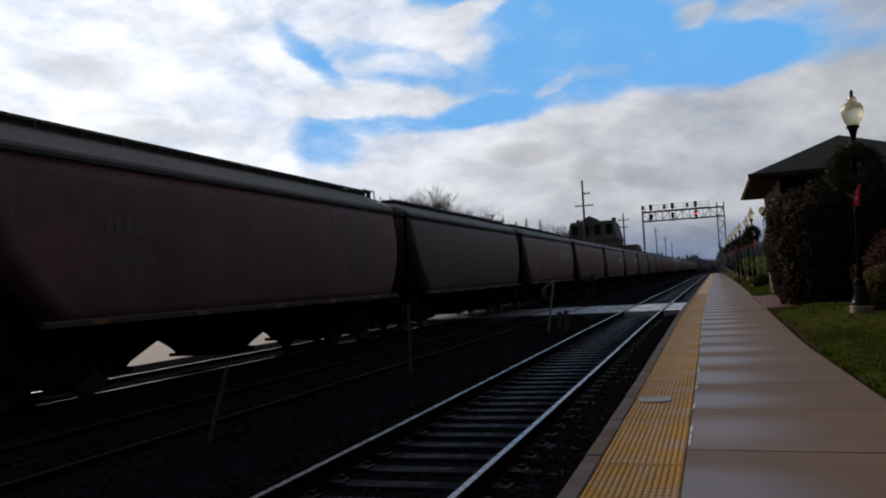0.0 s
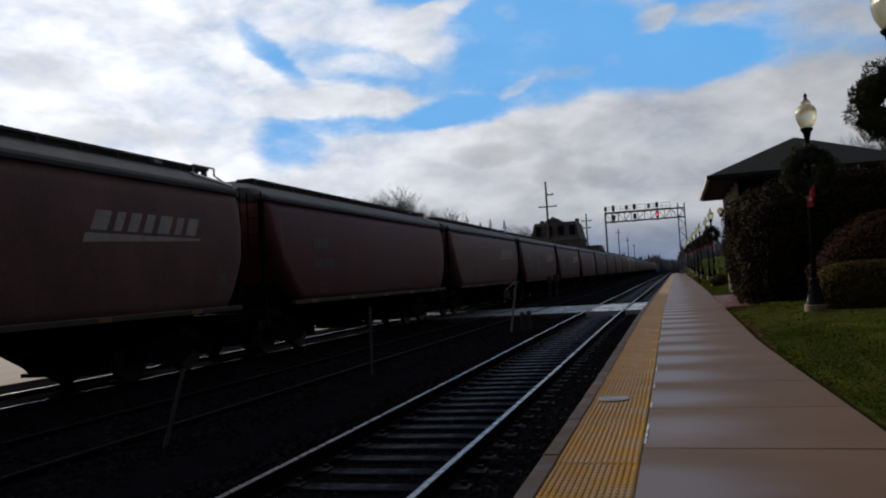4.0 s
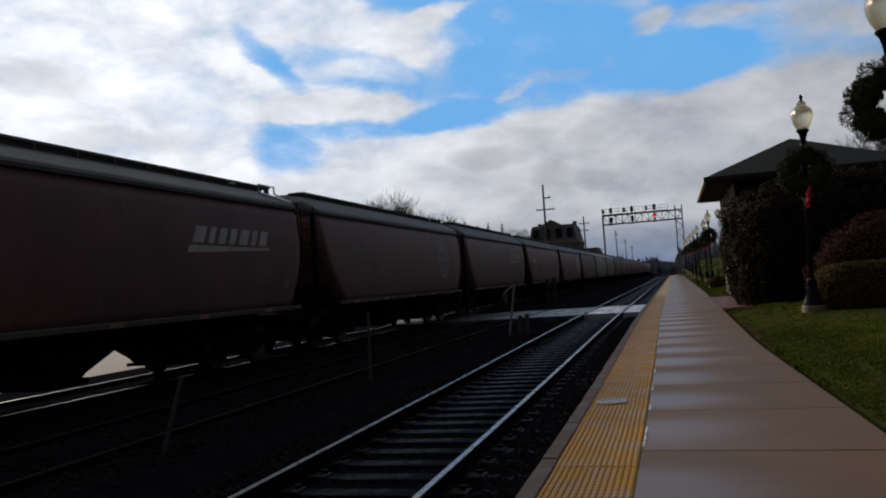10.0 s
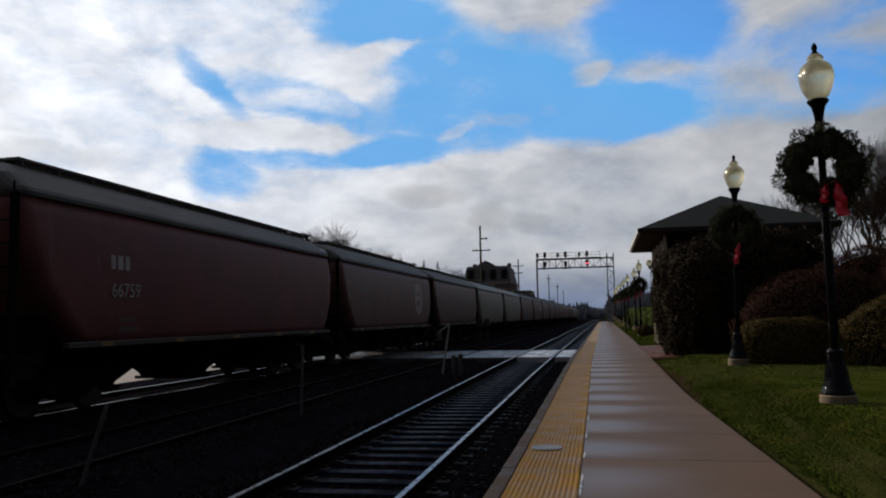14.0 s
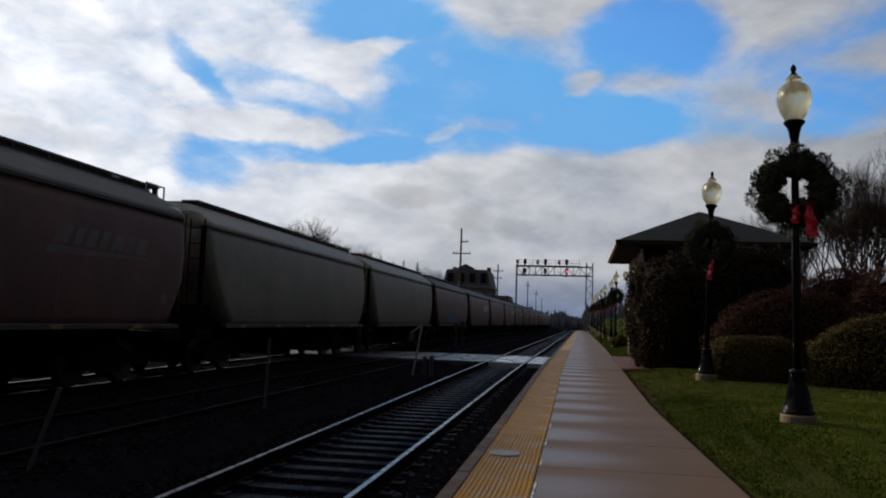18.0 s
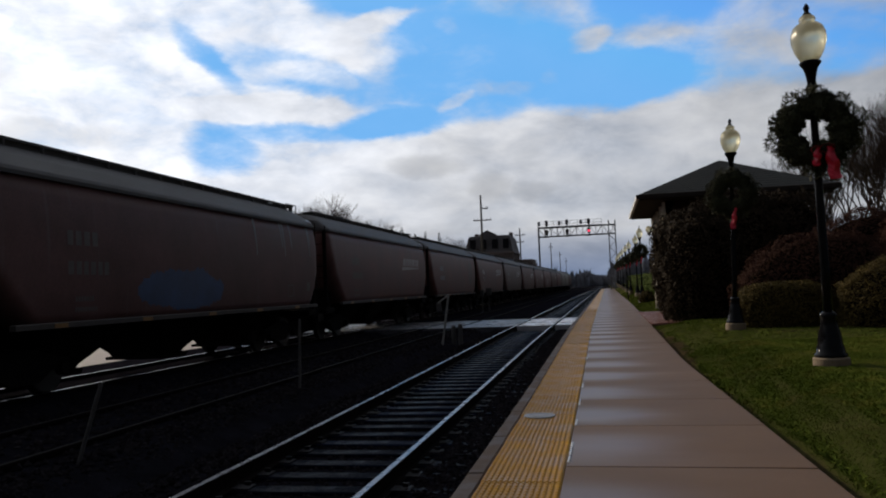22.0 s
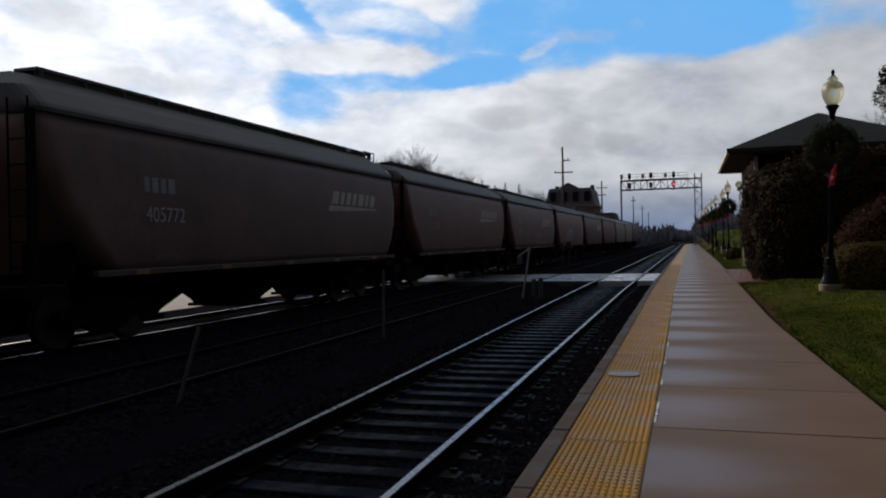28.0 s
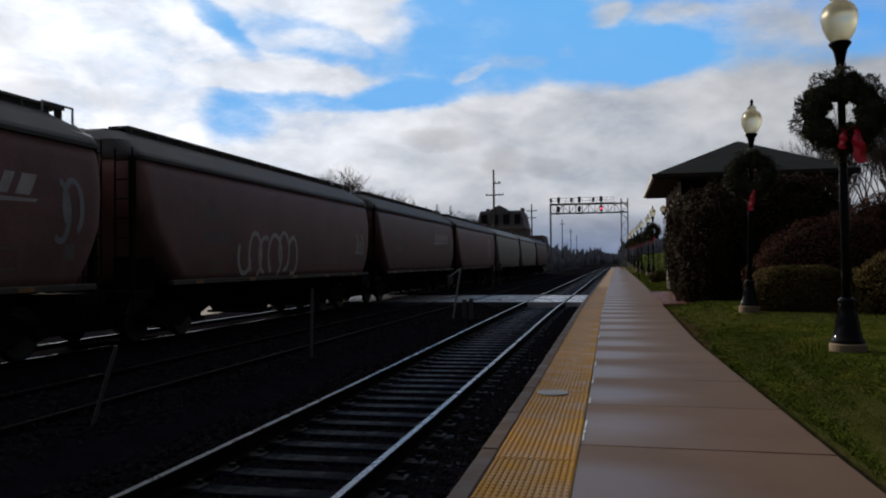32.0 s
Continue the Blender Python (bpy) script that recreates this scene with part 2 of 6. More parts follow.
def material(name, color, rough=0.7, metal=0.0, var=0.25, scale=6.0, fine_scale=60.0, bump=0.3, depth=0.01, tint=None, wet=None, random_obj=0.0, island=0.0, emit=None, spec=0.5):
    """Paint, stone, leaf or metal with variation at two scales; wet: a lower roughness in patches; tint: a second colour."""
    m = bpy.data.materials.new(name)
    m.use_nodes = True
    t = m.node_tree
    b = t.nodes["Principled BSDF"]
    b.inputs["Metallic"].default_value = metal
    b.inputs["Specular IOR Level"].default_value = spec
    co = nd(t, "ShaderNodeTexCoord").outputs["Object"]
    n1, n2 = nd(t, "ShaderNodeTexNoise"), nd(t, "ShaderNodeTexNoise")
    put(n1, Scale=scale, Detail=5.0, Roughness=0.6), put(n2, Scale=fine_scale, Detail=4.0, Roughness=0.65)
    for n in (n1, n2):
        t.links.new(co, n.inputs["Vector"])
    amount = mth(t, "ADD", mth(t, "MULTIPLY", n1.outputs[0], 0.6), mth(t, "MULTIPLY", n2.outputs[0], 0.4))
    dark = tuple(c * (1 - var) for c in color)
    lite = tuple(min(1, c * (1 + var)) for c in (tint or color))
    col = ramp(t, amount, [(0.33, dark), (0.5, color), (0.67, lite)])
    for on, src in ((random_obj, "ob"), (island, "is")):
        if on:
            rnd = nd(t, "ShaderNodeObjectInfo").outputs["Random"] if src == "ob" else nd(t, "ShaderNodeNewGeometry").outputs["Random Per Island"]
            k = mth(t, "MULTIPLY_ADD", rnd, 2 * on, 1 - on)
            sc = nd(t, "ShaderNodeVectorMath", operation="SCALE")
            t.links.new(col, sc.inputs[0])
            t.links.new(k, sc.inputs["Scale"])
            col = sc.outputs[0]
    t.links.new(col, b.inputs["Base Color"])
    lo = rough if wet is None else wet
    rr = nd(t, "ShaderNodeMapRange")
    t.links.new(amount if wet is None else n1.outputs[0], rr.inputs[0])
    rr.inputs[1].default_value, rr.inputs[2].default_value = 0.38, 0.62
    rr.inputs[3].default_value, rr.inputs[4].default_value = max(0.03, lo - 0.06), min(1.0, rough + 0.06)
    t.links.new(rr.outputs[0], b.inputs["Roughness"])
    if bump:
        bp = nd(t, "ShaderNodeBump")
        put(bp, Strength=bump, Distance=depth)
        t.links.new(n2.outputs[0], bp.inputs["Height"])
        t.links.new(bp.outputs[0], b.inputs["Normal"])
    if emit:
        b.inputs["Emission Color"].default_value = (*emit[:3], 1)
        b.inputs["Emission Strength"].default_value = emit[3]
    return m


# near-black, bluish trackbed colours also carry shade and sky sheen
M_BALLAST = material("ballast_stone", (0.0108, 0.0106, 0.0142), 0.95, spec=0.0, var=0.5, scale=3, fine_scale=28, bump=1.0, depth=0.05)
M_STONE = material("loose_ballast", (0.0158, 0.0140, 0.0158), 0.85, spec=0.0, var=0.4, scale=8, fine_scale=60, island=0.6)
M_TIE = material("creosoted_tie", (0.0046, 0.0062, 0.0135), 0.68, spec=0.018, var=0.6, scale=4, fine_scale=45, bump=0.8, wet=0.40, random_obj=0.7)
M_RAILTOP = material("polished_rail", (0.125, 0.126, 0.142), 0.28, 1.0, var=0.15, scale=4, fine_scale=80, bump=0.05)
# rail head darkened in its colour for the shadow over the middle track
M_RAILSHADE = material("shaded_rail_head", (0.016, 0.014, 0.014), 0.8, 0.0, spec=0.04, var=0.3, scale=4, fine_scale=60, bump=0.1)
M_FAINT = material("nearly_worn_off_lettering", (0.105, 0.088, 0.082), 0.6, var=0.4, scale=2.5, fine_scale=30, bump=0)
M_RAIL = material("rusty_rail", (0.008, 0.006, 0.0055), 0.9, 0.0, spec=0.02, var=0.4, scale=6, fine_scale=70)
M_PLATE = material("tie_plate_steel", (0.010, 0.009, 0.010), 0.6, 0.0, spec=0.1, var=0.4, scale=9, fine_scale=60)
M_CURB = material("platform_edge_concrete", (0.066, 0.043, 0.031), 0.75, var=0.35, scale=2.5, fine_scale=50, bump=0.2, depth=0.004, wet=0.6, spec=0.15)
M_TACT = material("yellow_tactile_paving", (0.36, 0.180, 0.009), 0.6, var=0.25, scale=2.2, fine_scale=40, bump=0.1, depth=0.003, tint=(0.41, 0.225, 0.014), wet=0.38, spec=0.17, random_obj=0.14)
M_LINE = material("white_edging_and_glints", (0.42, 0.40, 0.38), 0.4, var=0.6, scale=5, fine_scale=40, wet=0.2)
M_COVER = material("galvanised_cover", (0.19, 0.185, 0.18), 0.45, 0.3, var=0.2, scale=10, fine_scale=80)
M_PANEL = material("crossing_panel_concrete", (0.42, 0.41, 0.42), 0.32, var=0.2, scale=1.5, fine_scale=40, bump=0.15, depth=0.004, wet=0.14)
# darker concrete for the panels left of the near track
M_PANELDULL = material("dark_crossing_concrete", (0.065, 0.064, 0.070), 0.5, spec=0.18, var=0.3, scale=1.5, fine_scale=40, bump=0.15, depth=0.004, wet=0.3)
M_GRASS = material("lawn_soil_and_turf", (0.040, 0.046, 0.012), 0.95, spec=0.0, var=0.4, scale=1.6, fine_scale=38, bump=0.25, depth=0.03, tint=(0.046, 0.040, 0.018))
def worn_lawn(m):
    """Bare brown soil showing through the turf in patches."""
    t = m.node_tree
    b = t.nodes["Principled BSDF"]
    old = b.inputs["Base Color"].links[0].from_socket
    n = nd(t, "ShaderNodeTexNoise")
    put(n, Scale=0.45, Detail=5.0, Roughness=0.65)
    t.links.new(nd(t, "ShaderNodeTexCoord").outputs["Object"], n.inputs["Vector"])
    sp = nd(t, "ShaderNodeSeparateXYZ")
    t.links.new(nd(t, "ShaderNodeNewGeometry").outputs["Position"], sp.inputs[0])
    # trodden soil along the platform's edge
    away = mth(t, "ADD", mth(t, "MULTIPLY_ADD", sp.outputs[1], 0.0245, sp.outputs[0]), -1.70)
    soil = nd(t, "ShaderNodeTexNoise")
    put(soil, Scale=7.0, Detail=6.0, Roughness=0.75)
    t.links.new(sp.inputs[0].links[0].from_socket, soil.inputs["Vector"])
    # and a wider worn patch where people step down towards the depot
    ends = []
    for near, far in ((14.0, 16.5), (27.5, 25.0)):
        k = nd(t, "ShaderNodeMapRange", interpolation_type="SMOOTHSTEP")
        t.links.new(sp.outputs[1], k.inputs[0])
        k.inputs[1].default_value, k.inputs[2].default_value = near, far
        ends.append(k.outputs[0])
    reach = mth(t, "MULTIPLY_ADD", mth(t, "MULTIPLY", ends[0], ends[1]), 0.36, 0.20)
    rim = mth(t, "MULTIPLY", mth(t, "SUBTRACT", reach, away), 2.2, clamp=True)
    ragged = mth(t, "MULTIPLY_ADD", soil.outputs[0], 0.5, -0.25)
    bare = ramp(t, mth(t, "ADD", mth(t, "ADD", n.outputs[0], rim), ragged), [(0.52, (0, 0, 0)), (0.70, (1, 1, 1))])
    earth = ramp(t, soil.outputs[0], [(0.36, (0.014, 0.011, 0.008)), (0.52, (0.034, 0.025, 0.014)), (0.66, (0.066, 0.054, 0.022))])
    t.links.new(mixc(t, bare, old, earth), b.inputs["Base Color"])


worn_lawn(M_GRASS)
M_BLADE = material("grass_blade", (0.088, 0.116, 0.018), 0.9, spec=0.0, var=0.35, scale=0.9, fine_scale=9, bump=0, tint=(0.140, 0.124, 0.028), island=0.2)
M_BRICKPATH = material("red_brick_path", (0.20, 0.085, 0.065), 0.6, var=0.3, scale=3, fine_scale=40, random_obj=0.2, wet=0.35)
M_SIGNPOST = material("pale_sign_post_paint", (0.24, 0.23, 0.22), 0.7, var=0.2, scale=8, fine_scale=60)
M_IRON = material("black_painted_iron", (0.006, 0.006, 0.007), 0.06, spec=0.09, var=0.3, scale=9, fine_scale=90, bump=0.06, depth=0.002)
M_FOOT = material("lamp_footing_concrete", (0.165, 0.12, 0.08), 0.8, var=0.25, scale=7, fine_scale=70)
M_WREATH = material("fir_needles", (0.042, 0.043, 0.024), 0.65, spec=0.08, var=0.4, scale=6, fine_scale=30, bump=0, island=0.5)
M_RIBBON = material("red_ribbon", (0.52, 0.006, 0.030), 0.4, var=0.25, scale=12, fine_scale=60, bump=0.1)
M_ROOF = material("dark_shingle", (0.015, 0.018, 0.019), 0.85, spec=0.25, var=0.35, scale=3, fine_scale=45, random_obj=0.08, bump=0.4)
M_WALL = material("depot_brick_wall", (0.030, 0.0135, 0.0105), 0.9, spec=0.02, var=0.3, scale=4, fine_scale=60, bump=0.4)
M_TRIM = material("cream_trim_paint", (0.55, 0.50, 0.42), 0.55, var=0.12, scale=5, fine_scale=60)
M_GUTTER = material("pale_gutter_paint", (0.50, 0.48, 0.45), 0.5, var=0.15, scale=5, fine_scale=60)
M_FASCIA = material("dark_fascia_paint", (0.030, 0.024, 0.021), 0.7, spec=0.04, var=0.15, scale=5, fine_scale=60)
M_BUSH = material("dark_yew_leaf", (0.0300, 0.0210, 0.0135), 0.7, spec=0.03, var=0.4, scale=2, fine_scale=14, bump=0, island=0.55)
M_BUSHRED = material("bare_reddish_twig", (0.050, 0.0245, 0.0180), 0.8, spec=0.02, var=0.35, scale=2, fine_scale=14, bump=0, island=0.25)
M_HEDGE = material("boxwood_leaf", (0.062, 0.045, 0.014), 0.65, spec=0.03, var=0.4, scale=2, fine_scale=14, bump=0, island=0.5)
M_LONGHEDGE = material("green_hedge_leaf", (0.075, 0.105, 0.024), 0.7, spec=0.03, var=0.4, scale=2, fine_scale=14, bump=0, island=0.4)
# near-black fill that paints the shade deep among leaves and needles
M_CORE = material("shrub_inner_shade", (0.0045, 0.0034, 0.0024), 0.95, spec=0.0, var=0.3, bump=0)
M_BARK = material("winter_bark", (0.033, 0.024, 0.019), 0.9, spec=0.03, var=0.35, scale=4, fine_scale=40)
M_STEEL = material("grey_gantry_steel", (0.16, 0.165, 0.18), 0.6, 0.3, var=0.25, scale=3, fine_scale=30)
M_SIGBLACK = material("black_signal_housing", (0.012, 0.012, 0.013), 0.5, var=0.2)
M_POLE = material("weathered_pole_wood", (0.055, 0.046, 0.040), 0.9, var=0.3, scale=3, fine_scale=30)
M_GREYWALL = material("dull_masonry", (0.14, 0.11, 0.10), 0.9, var=0.25, scale=2, fine_scale=25)
M_SLATE = material("slate_roof", (0.095, 0.085, 0.085), 0.7, var=0.25, scale=2, fine_scale=25)
M_WINDOW = material("dark_curtained_window", (0.012, 0.012, 0.014), 0.5, spec=0.05, var=0.1, bump=0)
M_POST = material("galvanised_post", (0.06, 0.056, 0.054), 0.7, 0.1, var=0.25, scale=8, fine_scale=60)
# aerial haze put into the base colour of far trees and scrub
M_HAZE = material("haze_paled_wood", (0.20, 0.21, 0.245), 0.95, var=0.35, scale=0.15, fine_scale=1.2, bump=0, island=0.35)
M_RED = material("lit_red_signal", (0.5, 0.01, 0.01), 0.4, var=0, bump=0, emit=(1.0, 0.04, 0.09, 4.5))
M_SIGNYEL = material("fluorescent_sign_sheet", (0.45, 0.62, 0.02), 0.4, var=0.08, bump=0)
M_SIGNBLK = material("black_sign_print", (0.012, 0.012, 0.012), 0.5, var=0.1, bump=0)
M_TAN = material("tan_brick", (0.09, 0.05, 0.028), 0.9, spec=0.02, var=0.2, scale=3, fine_scale=40)

# tan roof whose orange paints in the warm sunlight on it
M_TANROOF = material("sunlit_orange_shingle", (0.20, 0.10, 0.05), 0.9, spec=0.05, var=0.25, scale=2, fine_scale=25)


def glass_globe():
    m = bpy.data.materials.new("frosted_lamp_globe")
    m.use_nodes = True
    t = m.node_tree
    b = t.nodes["Principled BSDF"]
    put(b, Base_Color=(0.80, 0.77, 0.58, 1), Roughness=0.16, Transmission_Weight=0.85, Subsurface_Weight=0.12)
    b.inputs["Subsurface Radius"].default_value = (0.1, 0.1, 0.08)
    tl = nd(t, "ShaderNodeBsdfTranslucent")
    tl.inputs[0].default_value = (0.80, 0.77, 0.60, 1)
    mx = nd(t, "ShaderNodeMixShader")
    mx.inputs[0].default_value = 0.18
    t.links.new(b.outputs[0], mx.inputs[1])
    t.links.new(tl.outputs[0], mx.inputs[2])
    t.links.new(mx.outputs[0], t.nodes["Material Output"].inputs[0])
    nz = nd(t, "ShaderNodeTexWave")
    put(nz, Scale=9.0, Distortion=0.4)
    bp = nd(t, "ShaderNodeBump")
    put(bp, Strength=0.3, Distance=0.01)
    t.links.new(nz.outputs[1], bp.inputs["Height"])
    t.links.new(bp.outputs[0], b.inputs["Normal"])
    return m


M_GLOBE = glass_globe()
M_ROAD = material("pale_wet_pavement", (0.31, 0.285, 0.28), 0.9, spec=0.1, var=0.15, scale=0.6, fine_scale=20, bump=0.1)


def wet_slab(name, color):
    """Platform concrete: water lies towards the strip and in shallow hollows, and makes it glossy there."""
    m = material(name, color, 0.62, var=0.16, scale=0.9, fine_scale=55, bump=0.05, depth=0.004, random_obj=0.05, spec=0.16)
    t = m.node_tree
    b = t.nodes["Principled BSDF"]
    geo = nd(t, "ShaderNodeNewGeometry").outputs["Position"]
    sp = nd(t, "ShaderNodeSeparateXYZ")
    t.links.new(geo, sp.inputs[0])
    mp = nd(t, "ShaderNodeMapping")
    mp.inputs["Scale"].default_value = (0.55, 1.5, 1.0)
    t.links.new(geo, mp.inputs[0])
    n = nd(t, "ShaderNodeTexNoise")
    put(n, Scale=0.8, Detail=2.0, Roughness=0.45)
    t.links.new(mp.outputs[0], n.inputs["Vector"])
    side = nd(t, "ShaderNodeMapRange", interpolation_type="SMOOTHSTEP")
    t.links.new(sp.outputs[0], side.inputs[0])
    side.inputs[1].default_value, side.inputs[2].default_value = 1.25, -0.25
    # each slab sags a little: the film of water lies on its nearer two thirds and leaves its far end dry
    along = mth(t, "FRACT", mth(t, "MULTIPLY", mth(t, "ADD", sp.outputs[1], 100 * 1.83 - 6.5), 1 / 1.83))
    pool = nd(t, "ShaderNodeMapRange", interpolation_type="SMOOTHSTEP")
    t.links.new(mth(t, "ABSOLUTE", mth(t, "SUBTRACT", along, 0.38)), pool.inputs[0])
    pool.inputs[1].default_value, pool.inputs[2].default_value = 0.60, 0.06
    k = mth(t, "MULTIPLY_ADD", mth(t, "MULTIPLY", side.outputs[0], pool.outputs[0]), 0.52, mth(t, "MULTIPLY", n.outputs[0], 0.55))
    wetness = nd(t, "ShaderNodeMapRange", interpolation_type="SMOOTHSTEP")
    t.links.new(k, wetness.inputs[0])
    wetness.inputs[1].default_value, wetness.inputs[2].default_value = 0.30, 0.80
    wetness.inputs[3].default_value, wetness.inputs[4].default_value = 0.60, 0.31
    t.links.new(wetness.outputs[0], b.inputs["Roughness"])
    return m


def car_paint(name, color, tone):
    """Dull freight-car paint with downward grime streaks and rust blotches."""
    m = material(name, color, 0.52, spec=0.15, var=0.34, scale=0.9, fine_scale=22, bump=0.10, depth=0.004, random_obj=0.22)
    t = m.node_tree
    b = t.nodes["Principled BSDF"]
    old = b.inputs["Base Color"].links[0].from_socket
    co = nd(t, "ShaderNodeTexCoord").outputs["Object"]
    mp = nd(t, "ShaderNodeMapping")
    mp.inputs["Scale"].default_value = (1.0, 3.2, 0.16)
    t.links.new(co, mp.inputs[0])
    n = nd(t, "ShaderNodeTexNoise")
    put(n, Scale=1.6, Detail=6.0, Roughness=0.6)
    t.links.new(mp.outputs[0], n.inputs["Vector"])
    streak = ramp(t, n.outputs[0], [(0.60, (0, 0, 0)), (0.74, (1, 1, 1))])
    col = mixc(t, mth(t, "MULTIPLY", streak, 0.55), old, tone)
    t.links.new(col, b.inputs["Base Color"])
    return m


M_CARS = [
    car_paint("oxide_brown_car_paint", (0.150, 0.078, 0.073), (0.17, 0.14, 0.13)),
    car_paint("dull_grey_car_paint", (0.212, 0.196, 0.166), (0.15, 0.125, 0.10)),
    car_paint("red_oxide_car_paint", (0.135, 0.043, 0.045), (0.18, 0.11, 0.10)),
    car_paint("sooty_brown_car_paint", (0.112, 0.074, 0.068), (0.10, 0.085, 0.08)),
]
M_CARROOF = material("weathered_car_roof", (0.064, 0.060, 0.061), 0.62, 0.0, spec=0.24, var=0.25, scale=1.4, fine_scale=25)
# one near-black colour for everything below and between the car bodies
M_UNDER = material("near_black_undercarriage", (0.008, 0.007, 0.0065), 0.9, spec=0.05, var=0.4, scale=5, fine_scale=40)
M_SILL = material("dusty_side_sill", (0.075, 0.066, 0.060), 0.8, spec=0.2, var=0.3, scale=2, fine_scale=30)
M_GRATE = material("running_board_steel", (0.10, 0.097, 0.094), 0.7, 0.0, spec=0.2, var=0.3)
M_COAMING = material("sooty_coaming_steel", (0.066, 0.062, 0.060), 0.8, 0.0, spec=0.1, var=0.35, scale=2, fine_scale=30)
M_REFLECT = material("dull_yellow_reflector", (0.24, 0.13, 0.045), 0.5, spec=0.3, var=0.3, scale=4, fine_scale=40, bump=0)
M_HANDRAIL = material("pale_handrail_steel", (0.34, 0.34, 0.35), 0.45, 0.3, var=0.2)
M_WHEEL = material("wheel_steel", (0.02, 0.018, 0.017), 0.6, 0.3, var=0.3)
M_MARK = material("faded_white_lettering", (0.38, 0.35, 0.335), 0.6, var=0.35, scale=2.5, fine_scale=30, bump=0)
M_DRIP = material("thin_whitish_runs", (0.12, 0.105, 0.10), 0.6, var=0.5, scale=5, fine_scale=30, bump=0)
M_GRAF = material("pale_spray_paint", (0.20, 0.21, 0.22), 0.6, var=0.35, scale=2.5, fine_scale=30, bump=0)
M_BLUE = material("blue_spray_paint", (0.036, 0.066, 0.150), 0.6, var=0.4, scale=1.2, fine_scale=20, bump=0)
M_CONC = wet_slab("damp_platform_concrete", (0.116, 0.069, 0.042))

# ---- mesh helpers ----


def quad_box(bm, x0, y0, z0, x1, y1, z1):
    v = [bm.verts.new((x, y, z)) for z in (z0, z1) for x, y in ((x0, y0), (x1, y0), (x1, y1), (x0, y1))]
    for f in ((3, 2, 1, 0), (4, 5, 6, 7), (0, 1, 5, 4), (1, 2, 6, 5), (2, 3, 7, 6), (3, 0, 4, 7)):
        bm.faces.new([v[i] for i in f])
    return v


def soft_box(bm, x0, y0, z0, x1, y1, z1, r=0.01):
    """A block whose upper edges are chamfered."""
    lo = [(x0, y0), (x1, y0), (x1, y1), (x0, y1)]
    hi = [(x0 + r, y0 + r), (x1 - r, y0 + r), (x1 - r, y1 - r), (x0 + r, y1 - r)]
    rings = [[bm.verts.new((x, y, z)) for x, y in p] for p, z in ((lo, z0), (lo, z1 - r), (hi, z1))]
    for a, b in zip(rings, rings[1:]):
        for i in range(4):
            bm.faces.new((a[i], a[(i + 1) % 4], b[(i + 1) % 4], b[i]))
    bm.faces.new(rings[-1])
    bm.faces.new(rings[0][::-1])


def tube(bm, p, q, r0, r1=None, seg=8, cap=True):
    p, q = Vector(p), Vector(q)
    r1 = r0 if r1 is None else r1
    d = (q - p).normalized()
    a = d.orthogonal().normalized()
    b = d.cross(a)
    rings = []
    for c, r in ((p, r0), (q, r1)):
        rings.append([bm.verts.new(c + (a * math.cos(k * 2 * math.pi / seg) + b * math.sin(k * 2 * math.pi / seg)) * r) for k in range(seg)])
    for k in range(seg):
        bm.faces.new((rings[0][k], rings[0][(k + 1) % seg], rings[1][(k + 1) % seg], rings[1][k]))
    if cap:
        bm.faces.new(rings[0][::-1])
        bm.faces.new(rings[1])


def lathe(bm, profile, seg=20, at=(0, 0, 0)):
    """Turned shape round the z axis; profile: (radius, height) from the bottom up."""
    x, y, z = at
    rings = [[bm.verts.new((x + r * math.cos(k * 2 * math.pi / seg), y + r * math.sin(k * 2 * math.pi / seg), z + h)) for k in range(seg)] for r, h in profile]
    for a, b in zip(rings, rings[1:]):
        for k in range(seg):
            bm.faces.new((a[k], a[(k + 1) % seg], b[(k + 1) % seg], b[k]))
    bm.faces.new(rings[0][::-1])
    bm.faces.new(rings[-1])


def mesh_of(name, bm, mat, smooth=False):
    me = bpy.data.meshes.new(name)
    bm.to_mesh(me)
    bm.free()
    for m in mat if isinstance(mat, (list, tuple)) else (mat,):
        me.materials.append(m)
    if smooth:
        me.polygons.foreach_set("use_smooth", [True] * len(me.polygons))
    return me


def part(name, bm, mat, parent=None, label="", smooth=False):
    ob = new(name, mesh_of(name, bm, mat, smooth))
    ob.parent = parent
    if label:
        tagged(ob, label)
    return ob


def piece(name, me, parent, m):
    ob = new(name, me)
    ob.parent = parent
    ob.matrix_basis = m
    return ob


def anchor(name, m, label, category, group="", kind=""):
    ob = new(name)
    ob.empty_display_size = 0.2
    ob.matrix_basis = m
    return tagged(ob, label, category, group, kind)


def from_faces(name, verts, faces, mat, parent=None, label="", smooth=False):
    me = bpy.data.meshes.new(name)
    me.from_pydata([tuple(v) for v in verts], [], faces)
    me.materials.append(mat)
    if smooth:
        me.polygons.foreach_set("use_smooth", [True] * len(me.polygons))
    ob = new(name, me)
    ob.parent = parent
    if label:
        tagged(ob, label)
    return ob


